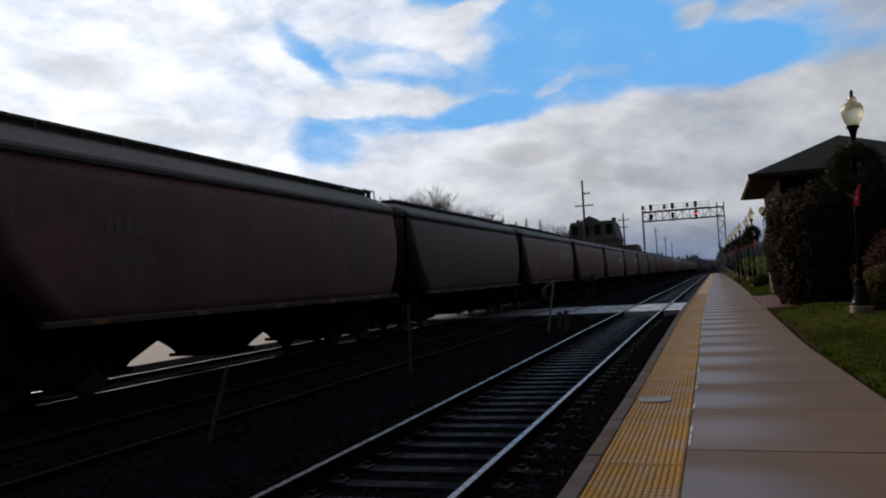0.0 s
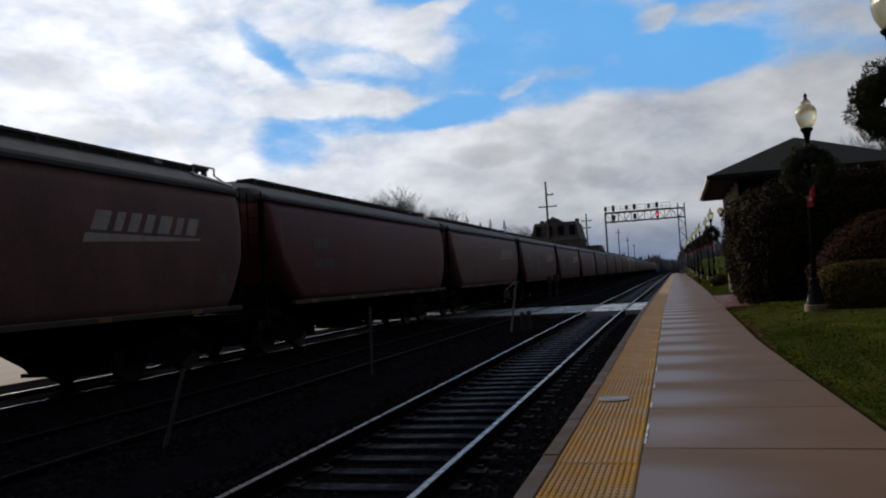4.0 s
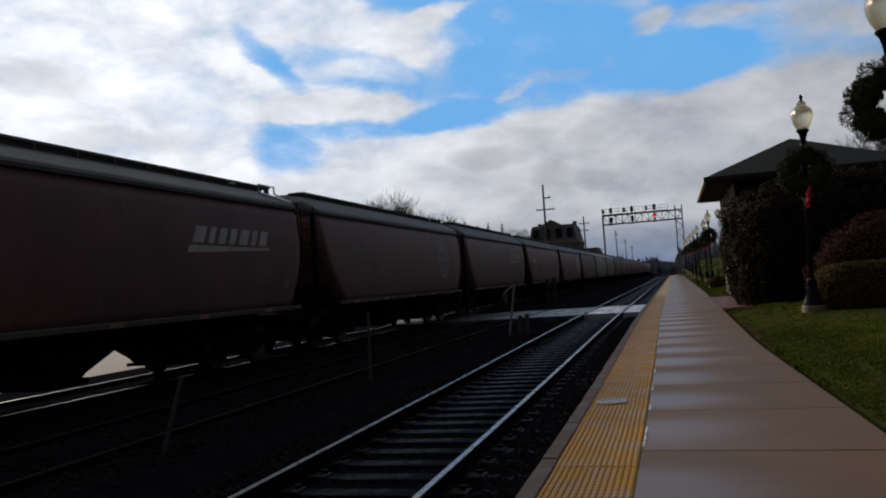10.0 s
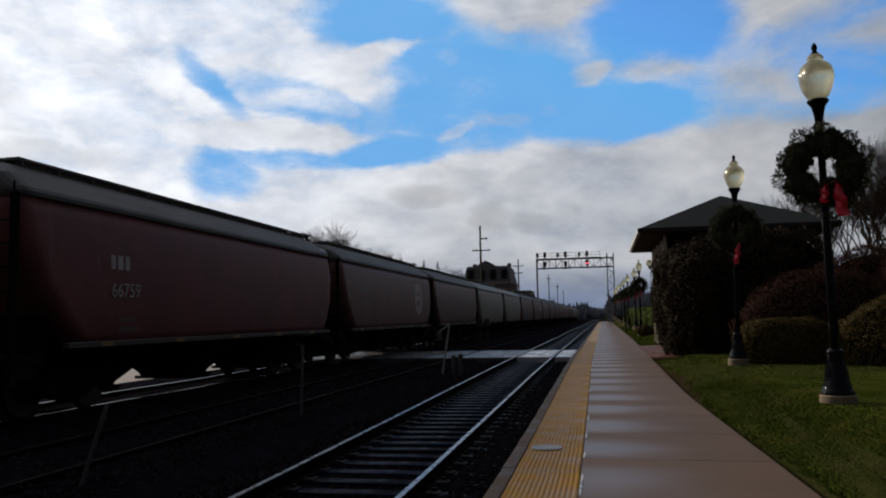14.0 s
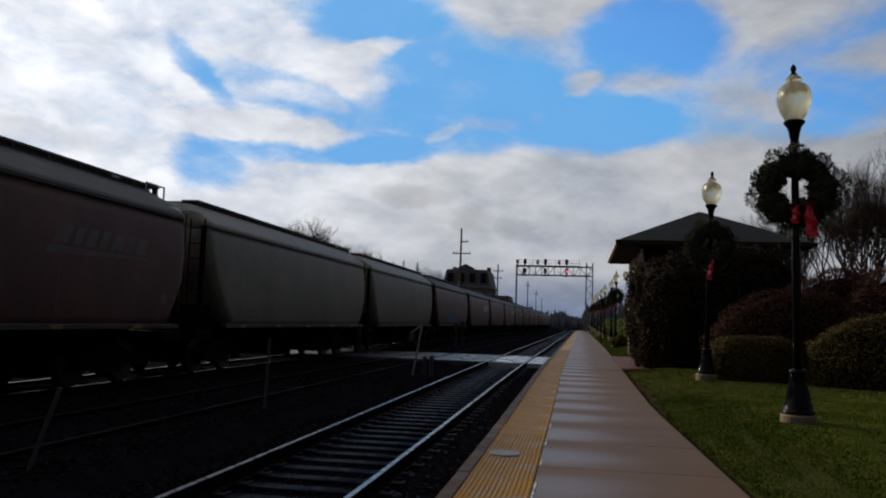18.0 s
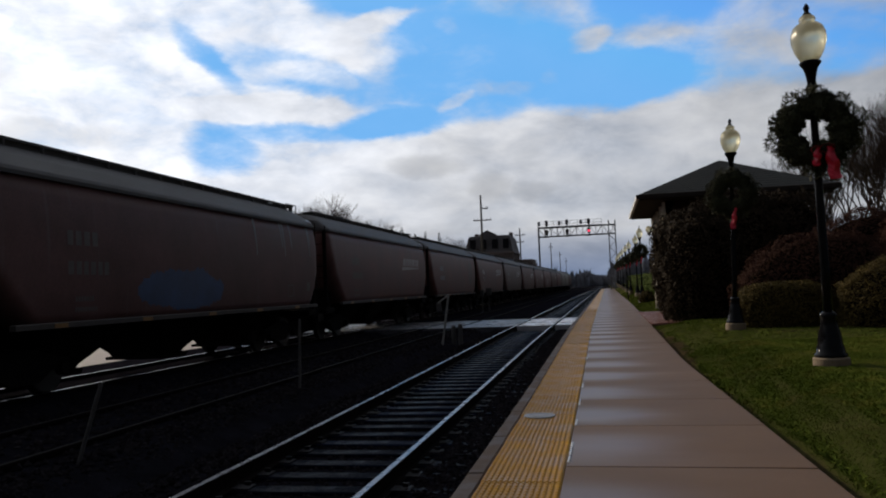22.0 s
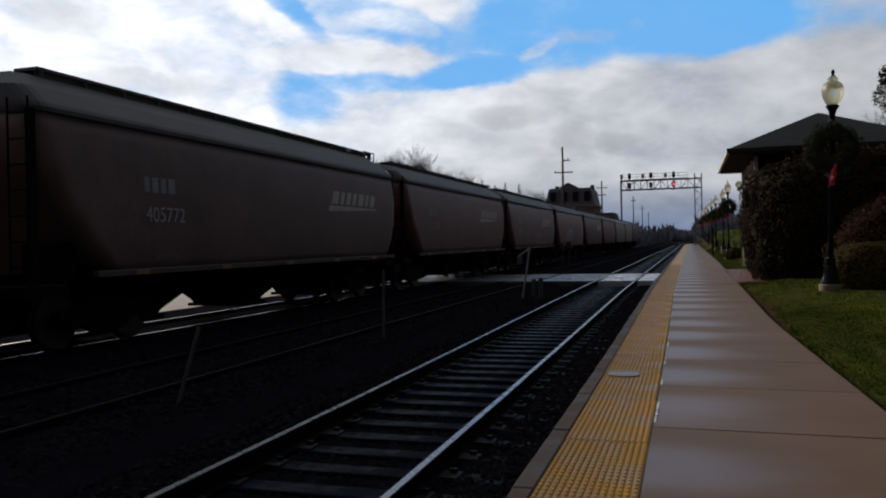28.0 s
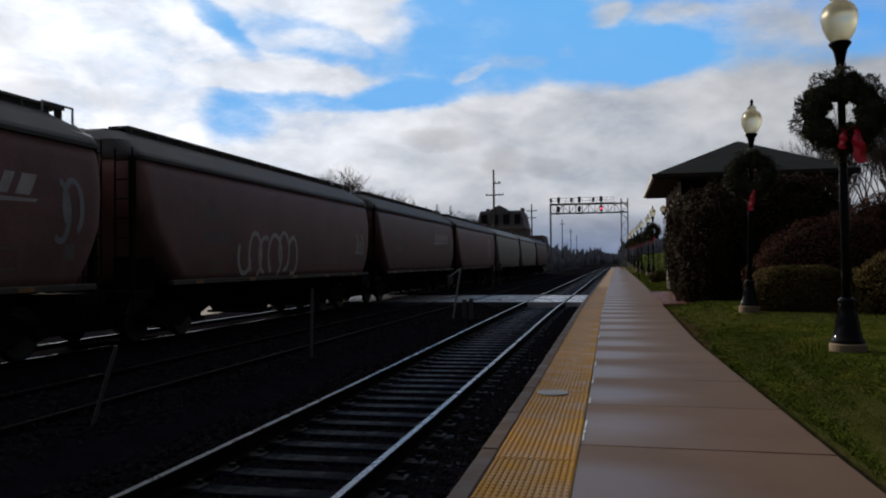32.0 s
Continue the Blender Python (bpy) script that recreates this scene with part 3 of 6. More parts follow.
def scatter_quads(name, points, normals, size, mat, parent, rng, long=1.6, label=""):
    """Many small leaves or needles: one bent quad at each point, turned at random about its outward way."""
    n = len(points)
    nrm = normals + rng.normal(0, 0.55, (n, 3))
    nrm /= np.linalg.norm(nrm, axis=1)[:, None] + 1e-9
    ref = rng.normal(0, 1, (n, 3))
    u = np.cross(nrm, ref)
    u /= np.linalg.norm(u, axis=1)[:, None] + 1e-9
    w = np.cross(nrm, u)
    s = size * rng.uniform(0.6, 1.4, (n, 1))
    a, b = u * s * long * 0.5, w * s * 0.5
    verts = np.stack([points - a, points + b, points + a + nrm * s * 0.25, points - b], 1).reshape(-1, 3)
    me = bpy.data.meshes.new(name)
    me.vertices.add(4 * n)
    me.vertices.foreach_set("co", verts.astype(np.float32).ravel())
    me.loops.add(4 * n)
    me.loops.foreach_set("vertex_index", np.arange(4 * n, dtype=np.int32))
    me.polygons.add(n)
    me.polygons.foreach_set("loop_start", np.arange(0, 4 * n, 4, dtype=np.int32))
    me.update(calc_edges=True)
    me.materials.append(mat)
    ob = new(name, me)
    ob.parent = parent
    if label:
        tagged(ob, label)
    return ob


RAIL_Z = -0.12
TRACKS = (-2.69, -6.75, -10.75)
GAUGE = 0.7525
Y_NEAR, Y_FAR = -25.0, 420.0


def bend(y):
    """The near track and the platform edge swing slightly left ahead."""
    k = min(1.0, max(0.0, (y - 4.0) / 26.0))
    return -0.17 * k * k * (3 - 2 * k)


def smooth(a, b, v):
    """0 at a, 1 at b, eased between."""
    k = min(1.0, max(0.0, (v - a) / (b - a)))
    return k * k * (3 - 2 * k)


def edge_right(y):
    """Where the platform ends and the lawn begins."""
    if y < 15:
        return 1.70 - 0.0245 * max(y, 0.0)
    return 1.3325 + 0.007 * (min(y, 50) - 15)


# ---- ground ----
def ground_height(x, y):
    if x <= -0.9:
        base = -0.42
        for c in TRACKS:
            d = abs(x - c - (bend(y) if c > -4 else 0.0))
            crib = (-0.326 if d < 0.93 else -0.272 if x < c else -0.298) if c > -4 else -0.20
            base = max(base, crib - 0.5 * max(0.0, d - 1.5))
        left = smooth(-13.5, -16.0, x)
        return base * (1 - left) + (-0.35) * left
    edge = edge_right(y)
    if y > 230:
        return -0.2
    rise = smooth(edge + 0.05, edge + 1.5, x) * 0.21
    rise *= 1 - 0.75 * smooth(26.4, 27.2, y) * smooth(39.0, 38.0, y) * smooth(3.8, 2.8, x)
    rise += 0.85 * smooth(48.0, 150.0, y) * smooth(edge + 0.2, edge + 1.4, x)
    return -0.10 + 0.07 * smooth(edge + 0.05, edge + 0.22, x) + rise if x > edge - 0.2 else -0.30


def build_ground():
    xs = [-1400, -600, -250, -120, -60, -35, -24, -18, -16, -15, -14, -13, -12.25, -11.5, -10.75, -9.9, -9.25, -8.75, -8.25, -7.5, -6.75, -5.9, -5.25, -4.7, -4.35, -4.05, -3.83, -3.62, -3.3, -2.7, -2.1, -1.9, -1.75, -1.5, -1.2, -1.0, -0.6, 0.3, 1.1]
    xs += [1.2 + 0.16 * i for i in range(16)] + [4.2, 5, 6, 8, 11, 15, 22, 35, 60, 120, 250, 600, 1400]
    ys = [-300, -80, -30] + [-12 + 1.5 * i for i in range(44)] + [58 + 5 * i for i in range(36)] + [245, 300, 400, 600, 1000, 1800, 3000]
    rng = random.Random(3)
    verts, faces = [], []
    for y in ys:
        for x in xs:
            verts.append((x, y, ground_height(x, y) + (rng.uniform(-0.012, 0.012) if abs(x) < 15 else 0)))
    n = len(xs)
    grass_faces = []
    for j in range(len(ys) - 1):
        for i in range(n - 1):
            faces.append((j * n + i, j * n + i + 1, (j + 1) * n + i + 1, (j + 1) * n + i))
            grass_faces.append(1 if xs[i] > 1.0 or xs[i + 1] < -34 else 2 if xs[i + 1] < -14.5 and ys[j] < 66 else 1 if xs[i + 1] < -14.5 else 0)
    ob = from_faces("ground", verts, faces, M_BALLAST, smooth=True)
    ob.data.materials.append(M_GRASS)
    ob.data.materials.append(M_ROAD)
    ob.data.polygons.foreach_set("material_index", grass_faces)
    tagged(ob, "dark wet ballast beside green winter lawn", "ground", kind="structure")


build_ground()


# loose ballast stones, thickest where the camera passes nearest
def build_stones():
    rng = np.random.default_rng(5)
    spots = []
    for x0, x1, y0, y1, n, s in ((-5.7, -3.7, 3.5, 18, 5200, 0.032), (-3.36, -2.02, 3.5, 26, 5200, 0.024), (-1.88, -1.16, 3.5, 31, 6400, 0.026), (-9.2, -5.7, 6, 30, 3000, 0.045), (-5.7, -3.7, 18, 40, 1800, 0.05)):
        spots.append(np.stack([rng.uniform(x0, x1, n), rng.uniform(y0, y1, n), np.full(n, s)], 1))
    spots = np.concatenate(spots)
    base = np.array([(1, 0, 0), (-1, 0, 0), (0, 1, 0), (0, -1, 0), (0, 0, 1), (0, 0, -1)], float)
    tri = np.array([(0, 2, 4), (2, 1, 4), (1, 3, 4), (3, 0, 4), (2, 0, 5), (1, 2, 5), (3, 1, 5), (0, 3, 5)])
    n = len(spots)
    sc = spots[:, 2][:, None, None] * rng.uniform(0.6, 1.5, (n, 6, 1)) * np.array([1.0, 1.0, 0.75])
    z = np.array([ground_height(a, b) for a, b, _ in spots])
    v = base[None] * sc + np.stack([spots[:, 0], spots[:, 1], z + 0.012], 1)[:, None]
    f = (tri[None] + (np.arange(n) * 6)[:, None, None]).reshape(-1, 3)
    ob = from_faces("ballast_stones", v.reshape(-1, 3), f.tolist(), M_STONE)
    tagged(ob, "loose dark grey crushed stone between the rails", "ballast", kind="stuff")


build_stones()


# ---- tracks ----
def rail_profile():
    return [(-0.068, -0.17), (0.068, -0.17), (0.068, -0.158), (0.012, -0.145), (0.010, -0.05), (0.035, -0.038), (0.036, -0.008), (0.028, 0.0), (-0.028, 0.0), (-0.036, -0.008), (-0.035, -0.038), (-0.010, -0.05), (-0.012, -0.145), (-0.068, -0.158)]


def build_rail(x, parent, swing):
    pr = rail_profile()
    bm = bmesh.new()
    ys = (Y_NEAR, 0, 4, 8, 12, 16, 20, 24, 28, 30, 60, 120, 200, Y_FAR)
    rings = [[bm.verts.new((x + a + (bend(y) if swing else 0.0), y, RAIL_Z + b)) for a, b in pr] for y in ys]
    n = len(pr)
    for a, b in zip(rings, rings[1:]):
        for i in range(n):
            f = bm.faces.new((a[i], b[i], b[(i + 1) % n], a[(i + 1) % n]))
            f.material_index = 1 if i == 7 else 0
    bm.normal_update()
    part("rail", bm, [M_RAIL, M_RAILTOP if swing or x < -9 else M_RAILSHADE], parent, "steel rail with a polished running surface")


def build_tracks():
    for k, c in enumerate(TRACKS):
        tr = anchor("railway_track", Matrix(), ("near railway track with dark wet wooden ties", "middle railway track with dark ties and shade-dark rails", "far railway track under the passing freight train")[k], "track", "parallel railway tracks", "structure")
        for s in (-1, 1):
            build_rail(c + s * GAUGE, tr, k == 0)
        rng = random.Random(k)
        if k == 0:
            bm = bmesh.new()
            soft_box(bm, -1.3, -0.115, -0.1, 1.3, 0.115, 0.085, 0.012)
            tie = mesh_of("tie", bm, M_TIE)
            bp = bmesh.new()
            for s in (-1, 1):
                soft_box(bp, s * GAUGE - 0.17, -0.09, 0.085, s * GAUGE + 0.17, 0.09, 0.103, 0.004)
                for o in (-0.12, -0.09, 0.09, 0.12):
                    tube(bp, (s * GAUGE + o, 0.05 * (1 if o > 0 else -1), 0.10), (s * GAUGE + o, 0.05 * (1 if o > 0 else -1), 0.135), 0.016, 0.02, 6)
            plate = mesh_of("tie_plate", bp, M_PLATE)
            y, i = -9.6, 0
            while i < 170:
                if not 31.2 < y < 38.2:
                    m = pose(c + bend(y) + rng.uniform(-0.05, 0.05), y, -0.375, 0, 0, rng.uniform(-1.2, 1.2))
                    t = piece("tie", tie, tr, m)
                    piece("tie_plate", plate, t, Matrix.Translation((0, 0, 0)))
                y += 0.53
                i += 1
            bm = bmesh.new()
            while y < 190:
                dx = rng.uniform(-0.05, 0.05)
                quad_box(bm, c - 1.3 + dx, y - 0.115, -0.45, c + 1.3 + dx, y + 0.115, -0.29)
                y += 0.53
            tagged(part("far_ties", bm, M_TIE, tr), kind="stuff")


build_tracks()


# ---- foot crossing over the tracks ----
def build_crossing():
    cr = anchor("level_crossing", Matrix(), "wet pale concrete crossing panels laid between the rails", "crossing", kind="structure")
    y0, y1, z = 31.4, 37.9, RAIL_Z - 0.004
    spans = [(-2.03, -1.27), (-3.53, -2.19), (-5.92, -3.71), (-7.42, -6.08), (-9.92, -7.58), (-11.42, -10.08), (-14.5, -11.58)]
    for x0, x1 in spans:
        cuts = max(1, round((x1 - x0) / 2.2))
        for i in range(cuts):
            for j in range(3):
                a, b = x0 + (x1 - x0) * i / cuts, x0 + (x1 - x0) * (i + 1) / cuts
                c, d = y0 + (y1 - y0) * j / 3, y0 + (y1 - y0) * (j + 1) / 3
                bm = bmesh.new()
                soft_box(bm, a + 0.008, c + 0.008, z - 0.22, b - 0.008, d - 0.008, z, 0.012)
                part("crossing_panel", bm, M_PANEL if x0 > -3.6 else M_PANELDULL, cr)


build_crossing()


# ---- platform ----
def build_platform():
    pf = anchor("platform", Matrix(), "damp brownish concrete station platform with slab joints", "platform", kind="structure")
    rng = random.Random(8)
    y = 6.5 - 8 * 1.83
    while y < 190:
        step = 1.83 if y < 60 else 9.15
        a, b = edge_right(y), edge_right(y + step)
        bm = bmesh.new()
        r, top = 0.0018, 0.0
        g, ge = (0.010 if abs(y - 6.5) < 0.1 else 0.0004), (0.010 if abs(y + step - 6.5) < 0.1 else 0.0004)
        la, lb = -0.347 + bend(y), -0.347 + bend(y + step)
        lo = [(la, y + g), (a, y + g), (b, y + step - ge), (lb, y + step - ge)]
        hi = [(la + r, y + g + r), (a - r, y + g + r), (b - r, y + step - ge - r), (lb + r, y + step - ge - r)]
        t0, t1, t2 = rng.uniform(-0.0015, 0.0015), rng.uniform(-0.003, 0.003), rng.uniform(-0.003, 0.003)
        dz = (t0 + t1, t0 - t1 + t2, t0 + t1 - t2, t0 - t1)
        rings = [[bm.verts.new((p[0], p[1], zz + (dz[i] if zz > -0.2 else 0))) for i, p in enumerate(q)] for q, zz in ((lo, -0.4), (lo, top - r), (hi, top))]
        for u, w in zip(rings, rings[1:]):
            for i in range(4):
                bm.faces.new((u[i], u[(i + 1) % 4], w[(i + 1) % 4], w[i]))
        bm.faces.new(rings[-1])
        part("slab", bm, M_CONC, pf)
        y += step
    # kerb along the rails
    y = -9.0
    while y < 190:
        step = 1.525 if y < 40 else 12.2
        bm = bmesh.new()
        kx = bend(y + step / 2)
        soft_box(bm, -1.115 + kx + rng.uniform(-0.006, 0.006), y + 0.005, -0.5, -0.97 + kx, y + step - 0.005, rng.uniform(-0.004, 0.002), 0.015)
        part("kerb", bm, M_CURB, pf)
        y += step
    # yellow strip of raised domes
    ln, wd = 1.524, 0.61
    bm = bmesh.new()
    soft_box(bm, 0, 0.009, -0.05, wd, ln - 0.009, 0.0, 0.005)
    nx, ny = 14, 20
    for i in range(nx):
        for j in range(ny):
            cx, cy = (i + 0.5) * wd / nx, (j + 0.5) * ln / ny
            lo = [bm.verts.new((cx + dx * 0.0130, cy + dy * 0.030, 0.0005)) for dx, dy in ((-1, -1), (1, -1), (1, 1), (-1, 1))]
            hi = [bm.verts.new((cx + dx * 0.008, cy + dy * 0.022, 0.009)) for dx, dy in ((-1, -1), (1, -1), (1, 1), (-1, 1))]
            bm.faces.new(hi)
            for k in range(4):
                bm.faces.new((lo[k], lo[(k + 1) % 4], hi[(k + 1) % 4], hi[k]))
    tile = mesh_of("tactile_tile", bm, M_TACT)
    bm = bmesh.new()
    soft_box(bm, 0, 0.009, -0.05, wd, ln - 0.009, 0.0, 0.005)
    plain = mesh_of("tactile_tile_far", bm, M_TACT)
    y = 5.97 - 10 * ln
    while y < 185:
        piece("tactile_tile", tile if y < 45 else plain, pf, pose(-0.962 + bend(y + 0.76), y, 0.004 + rng.uniform(-0.003, 0.002), rng.uniform(-0.22, 0.22), rng.uniform(-0.15, 0.15)))
        y += ln
    # worn white edging beside the strip; its bright lengths also imitate wet glints
    y = -6.0
    while y < 120:
        bm = bmesh.new()
        kx = bend(y + 0.75)
        if rng.random() < 0.7:
            a0 = rng.uniform(0.0, 0.7)
            soft_box(bm, -0.345 + kx, y + 0.01 + a0, -0.05, -0.322 + kx, y + rng.uniform(0.95, 1.5), 0.006, 0.004)
            part("edging", bm, M_LINE, pf)
        y += 1.524


build_platform()


def build_cover():
    bm = bmesh.new()
    lathe(bm, [(0.17, 0.0), (0.175, 0.008), (0.165, 0.014), (0.12, 0.014), (0.115, 0.010), (0.10, 0.010), (0.09, 0.015), (0.02, 0.015)], 28)
    ob = tagged(part("access_cover", bm, M_COVER), "round pale metal access cover set in the yellow strip", "cover")
    ob.matrix_basis = Matrix.Translation((-0.76, 8.9, 0.009))


build_cover()


def build_brick_path():
    pa = anchor("brick_path", Matrix(), "short red brick path from platform to depot", "path", kind="structure")
    bm = bmesh.new()
    soft_box(bm, -0.1, -0.05, -0.06, 0.1, 0.05, 0.0, 0.004)
    me = mesh_of("brick", bm, M_BRICKPATH)
    for j in range(40):
        for i in range(7):
            piece("brick", me, pa, pose(1.52 + 0.21 * i + (0.1 if j % 2 else 0), 27.2 + 0.11 * j, 0.045 + 0.008 * math.sin(i * 7.1 + j * 3.3)))
    bm = bmesh.new()
    for j in range(40, 96):
        for i in range(5):
            x, y = 1.52 + 0.21 * i + (0.1 if j % 2 else 0), 27.2 + 0.11 * j
            soft_box(bm, x - 0.1, y - 0.05, -0.02, x + 0.1, y + 0.05, 0.045 + 0.006 * math.sin(i * 7.1 + j * 3.3), 0.004)
    tagged(part("far_bricks", bm, M_BRICKPATH, pa), kind="stuff")


build_brick_path()


# grass blades on the lawn
def build_grass():
    rng = np.random.default_rng(9)
    n, near = 360000, 240000
    y = np.concatenate([3.5 + 96 * rng.uniform(0, 1, n) ** 2.2, rng.uniform(3.5, 17.0, near)])
    away = np.concatenate([9 * rng.uniform(0, 1, n) ** 1.5, 4.2 * rng.uniform(0, 1, near)])
    x = np.array([edge_right(v) for v in y]) + 0.05 + away
    keep = ~((y > 26.9) & (y < 38.0) & (x < 2.9))
    # ragged along the platform, thin on the worn patch
    keep &= np.array([0.6 * noise.noise((a * 2.2, b * 1.4, 0.0)) + c - 0.5 > 0.30 - 2.4 * min(0.7, d) - 0.9 * noise.noise((a * 0.55, b * 0.38, 5.0)) + 0.5 * smooth(14.5, 16.5, b) * smooth(27.0, 25.0, b) * smooth(1.1, 0.3, d) for a, b, d, c in zip(x, y, away, rng.uniform(0, 1, len(x)))])
    x, y = x[keep], y[keep]
    n = len(x)
    z = np.array([ground_height(a, b) for a, b in zip(x, y)])
    h = rng.uniform(0.008, 0.020, n) * (1 + 0.02 * y)
    w = 0.0058 * (1 + 0.06 * y)
    a = rng.uniform(0, 2 * np.pi, n)
    reach = rng.uniform(0.02, 0.055, n) * (1 + 0.03 * y)
    lean = np.stack([-np.sin(a) * reach, np.cos(a) * reach], 1)
    p0 = np.stack([x - np.cos(a) * w, y - np.sin(a) * w, z - 0.01], 1)
    p1 = np.stack([x + np.cos(a) * w, y + np.sin(a) * w, z - 0.01], 1)
    p2 = np.stack([x + lean[:, 0], y + lean[:, 1], z + h], 1)
    v = np.stack([p0, p1, p2], 1).reshape(-1, 3)
    me = bpy.data.meshes.new("lawn_grass")
    me.vertices.add(3 * n)
    me.vertices.foreach_set("co", v.astype(np.float32).ravel())
    me.loops.add(3 * n)
    me.loops.foreach_set("vertex_index", np.arange(3 * n, dtype=np.int32))
    me.polygons.add(n)
    me.polygons.foreach_set("loop_start", np.arange(0, 3 * n, 3, dtype=np.int32))
    me.update(calc_edges=True)
    me.materials.append(M_BLADE)
    tagged(new("lawn_grass", me), "short green winter grass beside the platform", "grass", kind="stuff")


build_grass()

# ---- freight train: covered hopper cars ----
CAR_PITCH = 15.8
# each ring: height, half width, length towards the near end, length towards the far end
RINGS = [(1.22, 1.56, 5.75, 6.75), (1.42, 1.59, 5.98, 6.92), (1.8, 1.61, 6.42, 7.15), (2.3, 1.62, 6.92, 7.38), (2.95, 1.60, 7.22, 7.46), (3.45, 1.54, 7.3, 7.48), (3.74, 1.47, 7.3, 7.48)]
ROOF_RINGS = [(3.72, 1.53, 7.32, 7.50), (3.79, 1.53, 7.34, 7.52), (3.86, 1.48, 7.34, 7.52), (4.12, 1.16, 7.30, 7.42), (4.35, 0.80, 7.0, 7.05), (4.37, 0.62, 6.95, 6.98)]


def side_x(z):
    for (z0, w0, _, _), (z1, w1, _, _) in zip(RINGS, RINGS[1:]):
        if z <= z1:
            return w0 + (w1 - w0) * (z - z0) / (z1 - z0)
    return RINGS[-1][1]


def ring_loft(bm, rings, corner=0.28, cap_low=True):
    made = []
    for z, w, near, far in rings:
        pts = []
        for sx, sy, a0 in ((1, 1, 0), (-1, 1, 90), (-1, -1, 180), (1, -1, 270)):
            cx, cy = sx * (w - corner), sy * ((far if sy > 0 else near) - corner)
            arc = [(cx + corner * math.cos(radians(a0 + k * 22.5)), cy + corner * math.sin(radians(a0 + k * 22.5))) for k in range(5)]
            # a point just before and just after the arc keeps the flat sides flat
            t0, t1 = radians(a0 + 90), radians(a0 + 180)
            pts.append((arc[0][0] - 0.14 * math.cos(t0), arc[0][1] - 0.14 * math.sin(t0), z))
            pts += [(x, y, z) for x, y in arc]
            pts.append((arc[-1][0] + 0.14 * math.cos(t1), arc[-1][1] + 0.14 * math.sin(t1), z))
        made.append([bm.verts.new(p) for p in pts])
    for a, b in zip(made, made[1:]):
        n = len(a)
        for i in range(n):
            bm.faces.new((a[i], a[(i + 1) % n], b[(i + 1) % n], b[i]))
    bm.faces.new(made[-1])
    if cap_low:
        bm.faces.new(made[0][::-1])


def hopper_bay(y):
    bm = bmesh.new()
    rings = [[bm.verts.new((sx * w, y + sy * l, z)) for sx, sy in ((-1, -1), (1, -1), (1, 1), (-1, 1))] for z, w, l in ((0.30, 0.58, 0.48), (0.42, 0.66, 0.54), (1.05, 1.22, 1.26), (1.26, 1.42, 1.46))]
    for a, b in zip(rings, rings[1:]):
        for i in range(4):
            bm.faces.new((a[i], a[(i + 1) % 4], b[(i + 1) % 4], b[i]))
    bm.faces.new(rings[0][::-1])
    bm.faces.new(rings[-1])
    quad_box(bm, -0.75, y - 0.5, 0.24, 0.75, y + 0.5, 0.31)
    tube(bm, (-0.9, y + 0.3, 0.34), (0.9, y + 0.3, 0.34), 0.03, seg=6)
    return bm


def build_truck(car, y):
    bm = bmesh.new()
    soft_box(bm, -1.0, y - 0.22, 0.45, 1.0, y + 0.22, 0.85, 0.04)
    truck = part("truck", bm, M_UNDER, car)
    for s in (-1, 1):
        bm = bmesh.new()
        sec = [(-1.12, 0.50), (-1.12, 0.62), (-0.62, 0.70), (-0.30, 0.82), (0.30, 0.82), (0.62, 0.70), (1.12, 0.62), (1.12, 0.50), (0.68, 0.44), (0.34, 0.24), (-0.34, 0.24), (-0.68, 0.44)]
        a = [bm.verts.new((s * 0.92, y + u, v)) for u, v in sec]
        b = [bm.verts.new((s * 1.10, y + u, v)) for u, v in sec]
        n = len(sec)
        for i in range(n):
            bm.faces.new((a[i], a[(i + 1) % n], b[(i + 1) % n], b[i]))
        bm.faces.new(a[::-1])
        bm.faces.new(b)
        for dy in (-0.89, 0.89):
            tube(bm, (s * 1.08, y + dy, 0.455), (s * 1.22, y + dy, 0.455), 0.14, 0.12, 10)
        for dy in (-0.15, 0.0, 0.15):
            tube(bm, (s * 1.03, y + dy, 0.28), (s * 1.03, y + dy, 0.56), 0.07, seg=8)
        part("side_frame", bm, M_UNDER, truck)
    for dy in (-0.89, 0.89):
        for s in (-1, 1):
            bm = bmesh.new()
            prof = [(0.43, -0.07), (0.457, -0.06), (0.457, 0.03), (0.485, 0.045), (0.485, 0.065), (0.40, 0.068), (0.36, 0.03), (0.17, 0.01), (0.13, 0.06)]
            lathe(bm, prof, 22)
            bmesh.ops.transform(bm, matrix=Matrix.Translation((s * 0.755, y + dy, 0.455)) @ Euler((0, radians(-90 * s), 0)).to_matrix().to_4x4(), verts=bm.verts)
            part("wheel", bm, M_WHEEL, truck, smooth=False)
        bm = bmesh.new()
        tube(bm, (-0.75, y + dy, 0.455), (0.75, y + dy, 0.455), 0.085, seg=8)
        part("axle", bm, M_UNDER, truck)


